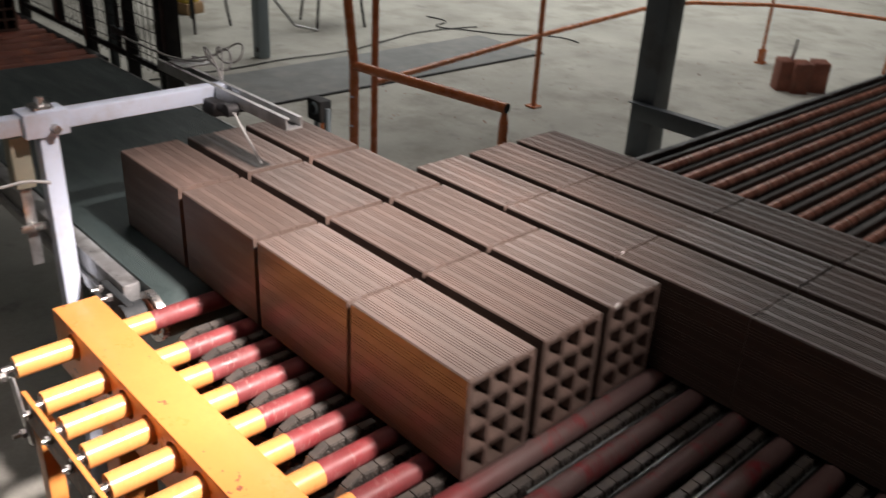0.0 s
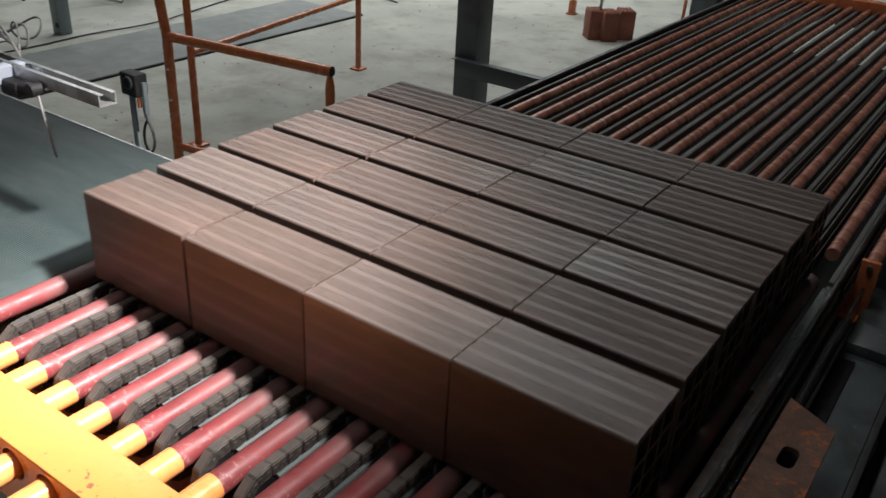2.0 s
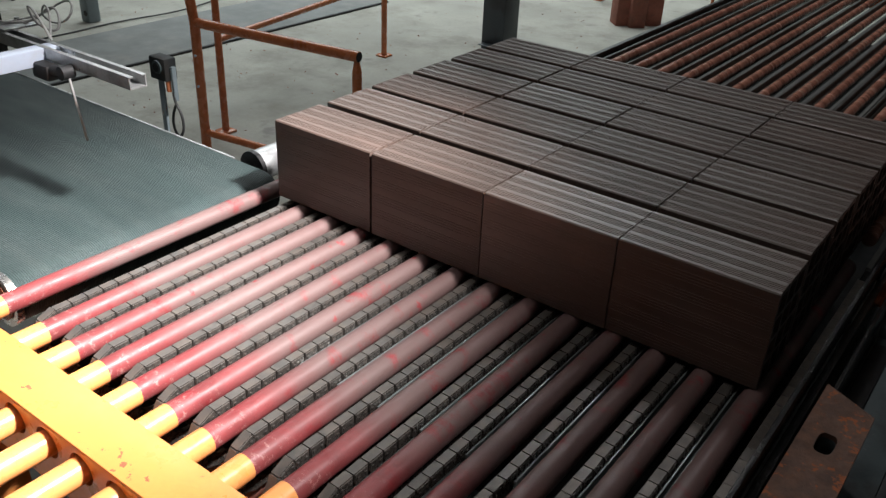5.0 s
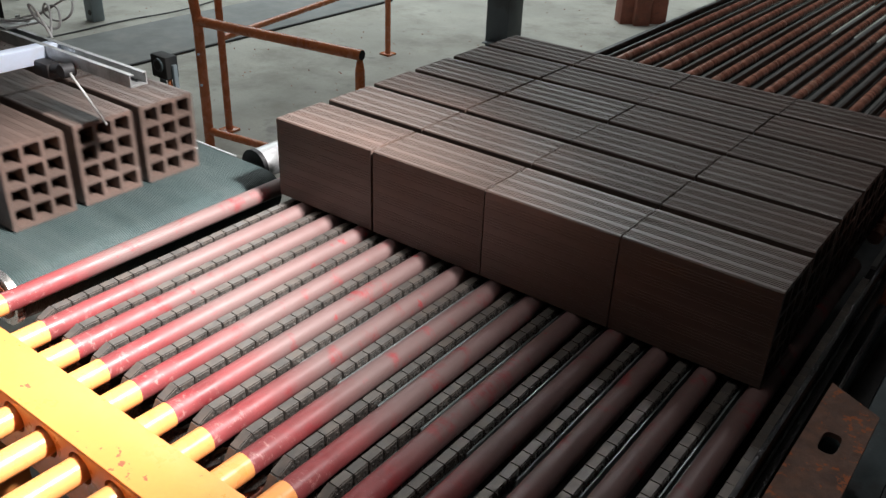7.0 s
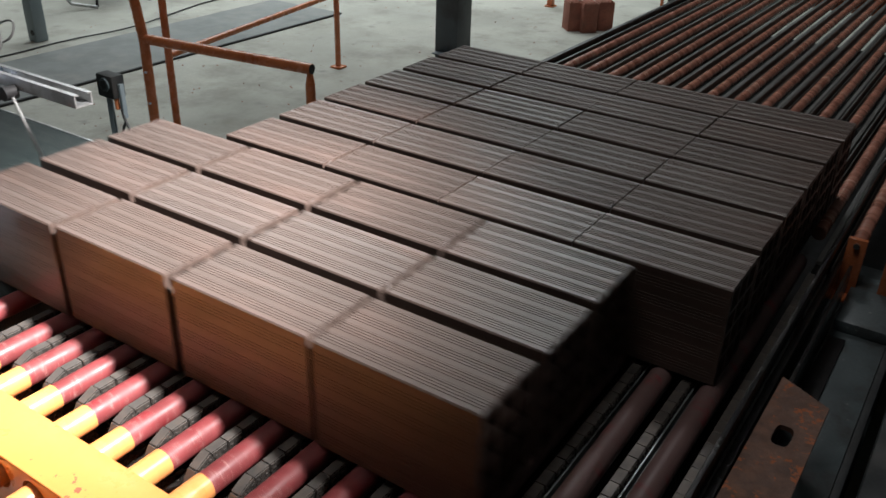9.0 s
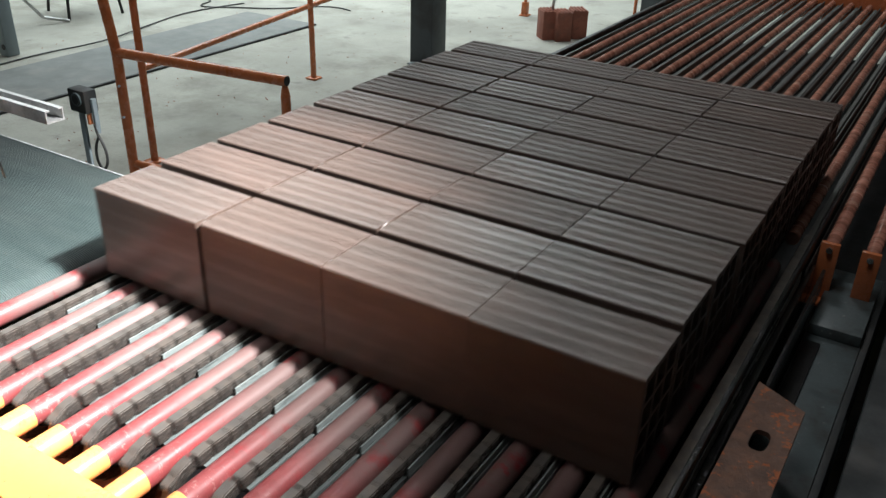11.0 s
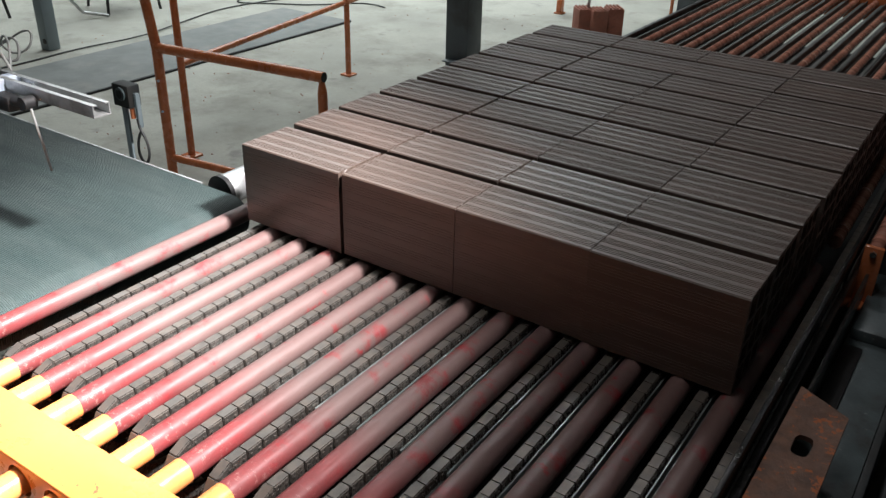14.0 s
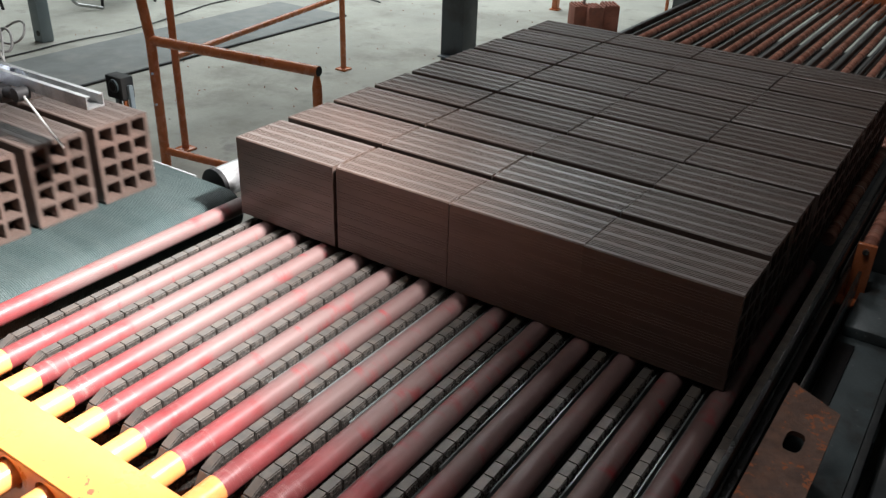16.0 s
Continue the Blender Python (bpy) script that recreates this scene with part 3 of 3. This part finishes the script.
# open channel
bm = B()
GX0, GX1 = -0.74, -0.106
for a, b_, z0, z1 in ((-0.299, -0.2960, 0.298, 0.326), (-0.2595, -0.2565, 0.298, 0.326), (-0.2959, -0.2596, 0.298, 0.301), (-0.2959, -0.288, 0.323, 0.326), (-0.267, -0.2596, 0.323, 0.326)):
    box(bm, GX0, GX1, a, b_, z0, z1)
channel = part("channel", bm, ZINC, sf, "open grey steel channel")
bm = B()
box(bm, -0.440, -0.375, -0.332, -0.298, 0.262, 0.299, 0.006)
tube(bm, (-0.375, -0.315, 0.288), (-0.318, -0.315, 0.294), 0.012, 14)
tube(bm, (-0.322, -0.330, 0.294), (-0.322, -0.300, 0.294), 0.016, 16)
part("sensor", bm, RUBBER, sf, "black sensor head")
bm = B()
tube(bm, (0, 0, 0.006), (0, 0, -0.156), 0.0030, 10)
tube(bm, (0, 0, 0.010), (0, 0, -0.010), 0.0050, 10)
FEELER = part("feeler", bm, CABLE, sf, "thin white feeler rod")
bm = B()
box(bm, -0.482, -0.476, -0.776, -0.750, -0.050, 0.1495, 0.002)
part("hanging_strip", bm, ZINC, sf, "galvanised hanging strip")
bm = B()
tube(bm, (-0.500, -0.763, 0.055), (-0.455, -0.763, 0.055), 0.008, 10)
box(bm, -0.460, -0.453, -0.795, -0.731, 0.045, 0.065, 0.004)
part("wing_nut", bm, STEEL, sf)
bm = B()
box(bm, -0.505, -0.460, -0.786, -0.742, 0.150, 0.272, 0.004)
part("junction_box", bm, OLIVE, sf, "pale olive plastic box")
cable("channel_cable", [(-0.44, -0.27, 0.335), (-0.47, -0.28, 0.40), (-0.53, -0.27, 0.405), (-0.55, -0.24, 0.345), (-0.49, -0.22, 0.332), (-0.51, -0.20, 0.38), (-0.57, -0.19, 0.38), (-0.60, -0.22, 0.34), (-0.66, -0.27, 0.336), (-0.80, -0.28, 0.334), (-1.0, -0.28, 0.334)], 0.0032, CABLE, "pale cable looped over the steel channel", "cable").matrix_basis = pose(-0.012, 0, 0.018)
cable("loop_cable", [(-0.47, -0.262, 0.352), (-0.50, -0.235, 0.40), (-0.555, -0.215, 0.415), (-0.60, -0.205, 0.375), (-0.575, -0.185, 0.352), (-0.52, -0.175, 0.375), (-0.54, -0.150, 0.41), (-0.60, -0.145, 0.40), (-0.64, -0.185, 0.36), (-0.68, -0.26, 0.352)], 0.0028, CABLE, "thin pale cable in two loops on the channel", "cable")
cable("wall_cable", [(-0.40, -0.735, 0.20), (-0.405, -0.775, 0.215), (-0.415, -0.84, 0.205), (-0.43, -1.05, 0.20)], 0.004, CABLE, "white cable tied to the frame post", "cable")

bm = B()
box(bm, -0.69, -0.61, -0.292, -0.205, 0.3265, 0.3315, 0.001)
for x, y in ((-0.67, -0.225), (-0.63, -0.225)):
    tube(bm, (x, y, 0.3315), (x, y, 0.341), 0.007, 6)
part("mounting_plate", bm, ZINC, channel, "bolted galvanised plate")

# photo eye on its stalk beside the belt
eye_ob = hub("photo_eye", "grey photo eye on a steel stalk with a looped cable", "sensor")
EX, EY = -0.585, 0.118
bm = B()
box(bm, EX - 0.028, EX - 0.008, EY - 0.004, EY + 0.004, -0.12, 0.155, 0.001)
part("stalk", bm, PALE, eye_ob)
bm = B()
box(bm, EX - 0.036, EX + 0.034, EY - 0.022, EY + 0.020, 0.142, 0.208, 0.005)
housing = part("housing", bm, DARK, eye_ob)
bm = B()
tube(bm, (EX + 0.004, EY - 0.028, 0.182), (EX + 0.004, EY - 0.0225, 0.182), 0.019, 20)
part("lens_ring", bm, TEAL, housing, "grey lens ring")
bm = B()
tube(bm, (EX + 0.004, EY - 0.0295, 0.182), (EX + 0.004, EY - 0.0282, 0.182), 0.013, 20)
part("lens", bm, BLACK, housing, "black glossy lens")
bm = B()
tube(bm, (EX + 0.022, EY - 0.005, 0.110), (EX + 0.020, EY - 0.005, 0.155), 0.007, 12)
part("plug", bm, ORANGE, eye_ob, "orange cable plug")
bm = B()
box(bm, EX + 0.0345, EX + 0.046, EY - 0.006, EY + 0.008, 0.085, 0.185, 0.002)
part("guard", bm, PALE, eye_ob)
cable("lead", [(EX + 0.038, EY - 0.005, 0.112), (EX + 0.042, EY - 0.006, 0.085), (EX + 0.071, EY - 0.008, 0.055), (EX + 0.076, EY - 0.008, 0.010), (EX + 0.051, EY - 0.008, -0.025), (EX + 0.026, EY - 0.008, 0.0), (EX + 0.028, EY - 0.006, 0.05), (EX + 0.046, EY - 0.006, 0.075)], 0.004, DARK_CABLE, parent=eye_ob)

# ---- mesh cage beside the feed end ----
cage = hub("mesh_cage", "dark steel safety cage with wire mesh panels", "cage")
for x, w in ((-1.655, 0.05), (-2.02, 0.03), (-2.45, 0.05), (-3.3, 0.05)):
    bm = B()
    box(bm, x - w / 2, x + w / 2, 0.150, 0.195, FZ, 1.35, 0.004)
    part("post", bm, BLACK, cage)
for z in (0.02, 0.42, 0.9, 1.33):
    bm = B()
    box(bm, -3.3, -1.681, 0.164, 0.180, z - 0.012, z + 0.012, 0.002)
    part("rail", bm, BLACK, cage)
bm = B()
for k in range(32):
    tube(bm, (-3.25 + k * 0.05, 0.158, 0.0), (-3.25 + k * 0.05, 0.158, 1.33), 0.0022, 6)
for k in range(26):
    tube(bm, (-3.3, 0.1555, 0.02 + k * 0.05), (-1.68, 0.1555, 0.02 + k * 0.05), 0.0022, 6)
part("wire_mesh", bm, BLACK, cage, "black welded wire mesh")

gate = B()
box(gate, -2.345, -2.305, 0.205, 0.235, -0.30, 1.30, 0.003)
box(gate, -2.304, -2.125, 0.205, 0.235, 0.060, 0.095, 0.003)
box(gate, -2.124, -2.085, 0.205, 0.235, -0.30, 0.095, 0.003)
part("gate_frame", gate, TEAL, cage, "grey gate frame")
for x in (-1.80, -1.92):
    bm = B()
    box(bm, x - 0.018, x + 0.018, 0.245, 0.28, FZ, 1.30, 0.003)
    part("inner_post", bm, BLACK, cage)
for x in (-2.25, -2.62, -2.9):
    bm = B()
    tube(bm, (x, 0.22, 0.0), (x, 0.22, 1.30), 0.012, 10)
    part("upright_bar", bm, BLACK, cage)
bm = B()
box(bm, -2.75, -2.67, 0.125, 0.149, 0.05, 0.22, 0.006)
part("lock_box", bm, BLACK, cage, "black lock box")

# ---- orange guard rails ----
hoop = hub("guard_hoop", "orange painted tube guard with an open crimped end", "guard rail")
P1, PE, MZ, MJ, TR = (-1.846, 1.200), (-0.930, 1.322), -0.120, -0.118, 0.0235
bm = B()
tube(bm, (*P1, FZ), (*P1, MJ), TR, 18)
bmesh.ops.create_uvsphere(bm, u_segments=18, v_segments=10, radius=TR, matrix=Matrix.Translation((*P1, MJ)))
tube(bm, (*P1, MJ), (P1[0] - 0.055, P1[1] - 0.02, 0.36), TR, 18)
hoop_post = part("post", bm, ORANGE, hoop)
bm = B()
tube(bm, (P1[0], P1[1], MJ), (PE[0], PE[1], MZ), TR, 18)
part("bar", bm, ORANGE, hoop)
# the tube is closed; a black disc paints the shade of its bore
bm = B()
tube(bm, (PE[0] - 0.002, PE[1], MZ), (PE[0] + 0.002, PE[1] + 0.0003, MZ), TR - 0.003, 18)
part("dark_bore", bm, BLACK, hoop, "black disc for the shade inside the open tube end")
bm = B()
tube(bm, (PE[0] - 0.012, PE[1], MZ - 0.02), (PE[0] - 0.012, PE[1], MZ - 0.07), 0.012, 14, 0.021)
tube(bm, (PE[0] - 0.012, PE[1], MZ - 0.07), (PE[0] - 0.012, PE[1], FZ), 0.021, 16)
part("end_post", bm, ORANGE, hoop)
bm = B()
tube(bm, (P1[0], P1[1], -0.66), (PE[0], PE[1], -0.66), 0.019, 16)
part("foot_bar", bm, ORANGE, hoop)
for z in (-0.27, -0.42):
    bm = B()
    tube(bm, (P1[0] + 0.012, P1[1] - 0.026, z), (P1[0] + 0.010, P1[1] - 0.019, z), 0.006, 10)
    part("rivet", bm, WHITE, hoop_post)
fence = hub("guard_fence", "orange painted tube fence with square foot plates", "guard rail")
POSTS = ((-1.955, 1.415), (-2.265, 3.05), (-2.03, 5.69), (-1.13, 6.02))
LINE = ((-1.955, 1.415), (-2.265, 3.05), (-2.48, 4.50), (-2.44, 5.12), (-2.05, 5.67), (-1.75, 5.86), (-1.13, 6.02), (-0.3, 6.15))
for k, (x, y) in enumerate(POSTS):
    bm = B()
    tube(bm, (x, y, FZ + 0.01), (x, y, 0.36), 0.0185 if k < 2 else 0.014, 16)
    if k == 2:
        box(bm, x - 0.026, x + 0.026, y - 0.026, y + 0.026, FZ + 0.013, FZ + 0.12, 0.004)
    part("post", bm, ORANGE, fence)
    bm = B()
    box(bm, x - 0.04, x + 0.04, y - 0.04, y + 0.04, FZ, FZ + 0.012, 0.002)
    part("foot_plate", bm, ORANGE, fence)
for (xa, ya), (xb, yb) in zip(LINE, LINE[1:]):
    for z in (-0.262, 0.34):
        bm = B()
        tube(bm, (xa, ya, z), (xb, yb, z), 0.0165, 14)
        part("rail", bm, ORANGE, fence)

# ---- column and its bracket ----
col = hub("steel_column", "blue grey painted steel column with a side bracket", "column")
bm = B()
box(bm, -0.075, 0.075, -0.075, 0.075, FZ, 5.9, 0.004)
col.matrix_basis = pose(-1.235, 2.875, 0)
part("shaft", bm, COLUMN, col)
bm = B()
box(bm, -0.06, 1.16, -0.085, -0.076, -0.525, -0.415, 0.002)
box(bm, -0.06, 1.16, -0.130, -0.0855, -0.422, -0.415, 0.002)
part("bracket", bm, COLUMN, col)
bm = B()
box(bm, -0.105, 0.105, -0.10, -0.088, FZ, 5.9, 0.002)
box(bm, -0.105, 0.105, 0.088, 0.10, FZ, 5.9, 0.002)
box(bm, -0.006, 0.006, -0.0875, 0.0875, FZ, 5.9)
thing("steel_post", bm, COLUMN, "blue grey painted steel post behind the far rollers", "column", m=pose(-0.985, 6.14, 0))

# ---- things on the hall floor ----
bm = B()
box(bm, -4.02, -3.26, 0.6, 4.25, FZ, FZ + 0.014, 0.004)
rug = hub("floor_mat", "flat grey rubber mat with a black edge on the concrete floor", "mat")
part("sheet", bm, MAT, rug)
bm = B()
box(bm, -3.259, -3.238, 0.6, 4.25, FZ, FZ + 0.017, 0.005)
part("edge_strip", bm, RUBBER, rug, "black rubber edge strip")


def fired_block(x, y, rz, w=0.125):
    bm = B()
    box(bm, -w / 2, w / 2, -0.075, 0.075, 0, 0.225, 0.002)
    for k in range(4):
        box(bm, -w / 2 + 0.010 + k * 0.029, -w / 2 + 0.021 + k * 0.029, -0.07, 0.07, 0.224, 0.236)
    return thing("stacked_brick", bm, CLAY_FIRED, "red brown fired hollow brick standing on end", "brick", "bricks on the floor", m=pose(x, y, FZ, 0, 0, rz))


fired_block(-1.505, 5.06, 45)
fired_block(-1.395, 5.085, 45)
fired_block(-1.322, 5.235, 40)
bm = B()
box(bm, -0.012, 0.012, -0.003, 0.003, 0, 0.17, 0.001)
thing("steel_strip", bm, ZINC, "thin grey strip standing on the bricks", "strip", m=pose(-1.475, 5.07, FZ + 0.225, 6, 8, 0))

leg = hub("leg_post", "pale blue grey tube leg with a bolt hole", "leg", m=pose(-4.37, 2.21, 0))
bm = B()
box(bm, -0.05, 0.05, -0.05, 0.05, FZ, 0.8, 0.012)
part("tube", bm, PALE, leg)
# black disc on the face, for the shade inside the bolt hole
bm = B()
tube(bm, (0.02, -0.054, FZ + 0.07), (0.02, -0.049, FZ + 0.07), 0.02, 14)
part("bolt_hole", bm, BLACK, leg)


def chair(x, y, rz):
    ob = hub("metal_chair", "dark tube leg chair standing on the hall floor", "chair", "chairs", m=pose(x, y, FZ, 0, 0, rz))
    bm = B()
    box(bm, -0.21, 0.21, -0.21, 0.21, 0.44, 0.47, 0.01)
    part("seat", bm, DARK, ob)
    for sx in (-1, 1):
        for sy in (-1, 1):
            bm = B()
            tube(bm, (sx * 0.23, sy * 0.23, 0), (sx * 0.18, sy * 0.18, 0.44), 0.0125, 10)
            part("leg", bm, BLACK, ob)
    bm = B()
    box(bm, -0.2, 0.2, 0.19, 0.205, 0.62, 0.85, 0.006)
    for s in (-0.17, 0.17):
        tube(bm, (s, 0.19, 0.46), (s, 0.2, 0.82), 0.011, 8)
    part("backrest", bm, DARK, ob)
    return ob


chair(-5.62, 2.28, 20)
chair(-5.12, 3.42, -15)
bm = B()
tube(bm, (-5.05, 2.62, FZ + 0.45), (-4.98, 2.92, FZ + 0.06), 0.013, 10)
tube(bm, (-4.98, 2.92, FZ + 0.06), (-4.90, 3.10, FZ + 0.014), 0.013, 10)
thing("bent_pipe_stand", bm, ZINC, "bent bare steel pipe stand on the floor", "stand")
bm = B()
box(bm, -0.14, 0.14, -0.11, 0.11, 0, 0.10, 0.004)
bx = thing("carton", bm, CARD, "small brown carton on the floor", "box", m=pose(-6.2, 2.50, FZ, 0, 0, 20))
bm = B()
box(bm, -0.12, 0.12, -0.09, 0.09, 0, 0.09, 0.02)
thing("yellow_sack", bm, LEMON, "small yellow plastic sack on a carton", "sack", m=pose(-6.2, 2.50, FZ + 0.10, 0, 0, 20))
cable("floor_cable", [(-4.2, 1.2, FZ + 0.008), (-4.15, 1.8, FZ + 0.008), (-4.22, 2.3, FZ + 0.008), (-4.10, 2.8, FZ + 0.02), (-4.3, 3.4, FZ + 0.008), (-4.45, 4.0, FZ + 0.008), (-4.30, 4.5, FZ + 0.008)], 0.006, DARK_CABLE, "dark cable lying across the concrete floor", "cable")
cable("loose_cable", [(-4.9, 4.4, FZ + 0.008), (-4.6, 4.5, FZ + 0.008), (-4.55, 4.1, FZ + 0.008), (-4.2, 4.35, FZ + 0.008), (-3.9, 4.5, FZ + 0.008), (-3.6, 4.95, FZ + 0.008), (-3.35, 4.85, FZ + 0.008)], 0.006, DARK_CABLE, "loose dark cable curled on the floor", "cable")
debris = random.Random(9)
bm = B()
for k in range(320):
    x, y, r = debris.uniform(-4.5, -1.0), debris.uniform(0.6, 5.5), debris.uniform(0.0012, 0.0055)
    bmesh.ops.create_icosphere(bm, subdivisions=1, radius=r, matrix=Matrix.Translation((x, y, FZ + r * 0.3)) @ pose(0, 0, 0, debris.uniform(0, 90), debris.uniform(0, 90), 0) @ Matrix.Diagonal((1.6, 0.8, 0.5, 1)))
thing("clay_crumbs", bm, CLAY_FIRED, "small dark clay crumbs scattered over the floor", "debris", kind="stuff")


# ---- what moves ----
SPEED, SHIFT = 0.655, 0.525
PROFILE = ((1.62, 0.0), (1.8, 0.030), (2.0, 0.090), (2.25, 0.180), (2.5, 0.271), (2.75, 0.362), (3.0, 0.452), (3.15, 0.495), (3.3, 0.518), (3.45, 0.525))
LAG = 8.60


def pushed(t):
    """Metres that the chains have carried the rows by t seconds."""
    ts, ds = [p[0] for p in PROFILE], [p[1] for p in PROFILE]
    return float(np.interp(t, ts, ds) + np.interp(t - LAG, ts, ds))


def raised(t):
    """How far the chains are up, 0 to 1."""
    ts, ds = [p[0] for p in RISE], [p[1] for p in RISE]
    return float(np.interp(t, ts, ds) + np.interp(t - LAG, ts, ds))


PUSH_TIMES = [p[0] for p in PROFILE] + [p[0] + LAG for p in PROFILE]
SPREAD = (0.032, 0.018, 0.006, 0.0)
# the chains rise between the rollers, carry the rows and sink again
RISE = ((1.40, 0.0), (1.54, 1.0), (3.57, 1.0), (3.68, 0.0))
LIFT_TIMES = [p[0] + d for d in (0.0, LAG) for p in RISE]
LOW, HIGH = -0.006, 0.009
# seconds at which the leading brick of each batch reaches the stop
STOP = {1: 0.725, 2: 9.285, 3: 18.29}


def motions():
    walk(FEELER, [(t, pose(-0.316, -0.315, 0.294, 0, a, 0)) for t, a in ((0, -52), (0.38, -52), (0.6, -13), (6.75, -13), (6.92, -52), (8.85, -52), (9.1, -13), (15.75, -13), (15.92, -52), (16, -52))])
    for ob, batch, i, x, y, rz in BATCHES:
        if batch == 0:
            times = sorted([0.0, 16.0] + PUSH_TIMES + LIFT_TIMES)
            rows = [(t, pose(x, y + pushed(t), (HIGH - 0.004) * raised(t), 0, 0, rz)) for t in times]
        else:
            end = STOP[batch] + SPREAD[i] / SPEED
            far = {1: -1.0, 2: -4.0, 3: -5.9}[batch]
            begin = end - (x - (far + X_REST[i] - SPREAD[i])) / SPEED
            times = sorted({0.0, 16.0} | {t for t in (begin, begin + 0.04, end - 0.03, end, end + 0.2, *(begin + 0.3 * k for k in range(1, 40) if begin + 0.3 * k < end - 0.1)) if 0 < t < 16})
            if batch < 3:
                times = sorted(set(times) | {t for t in PUSH_TIMES + LIFT_TIMES if t > end})
            start = pushed(end)
            rows = []
            for t in times:
                at = x - SPEED * max(0.0, end - max(t, begin))
                rows.append((t, pose(at, y + (pushed(t) - start if t > end else 0), (HIGH - 0.004) * raised(t) if t > end else 0, 0, 0, rz)))
        walk(ob, rows)
    # rollers turn while a batch runs in
    for ob, x in zip(ROLLERS, ROLLER_X):
        turn, rows, step = random.Random(int(x * 999)).uniform(0, 360), [], 1 / 15
        spans = [(0.0, 0.8), (7.0, 9.4), (15.87, 16.0)]
        rows.append((0.0, turn))
        for a, b_ in spans:
            if a > 0:
                rows.append((a, turn))
            for k in range(1, int(round((b_ - a) / step)) + 1):
                turn += 84
                rows.append((a + k * step, turn))
        if rows[-1][0] < 15.99:
            rows.append((16.0, turn))
        walk(ob, [(t, pose(x, 0, -R_R, 0, a, 0)) for t, a in rows])
    # chains
    for ob, x in CHAINS:
        walk(ob, [(t, pose(x, 0, LOW + (HIGH - LOW) * raised(t))) for t in sorted([0.0, 16.0] + LIFT_TIMES)])
    times = sorted([0.0, 16.0] + PUSH_TIMES)
    for ob, k in LINKS:
        s0 = (k - 43) * LINK + 0.01
        walk(ob, [(t, link_pose(s0 + pushed(t))) for t in times])


motions()
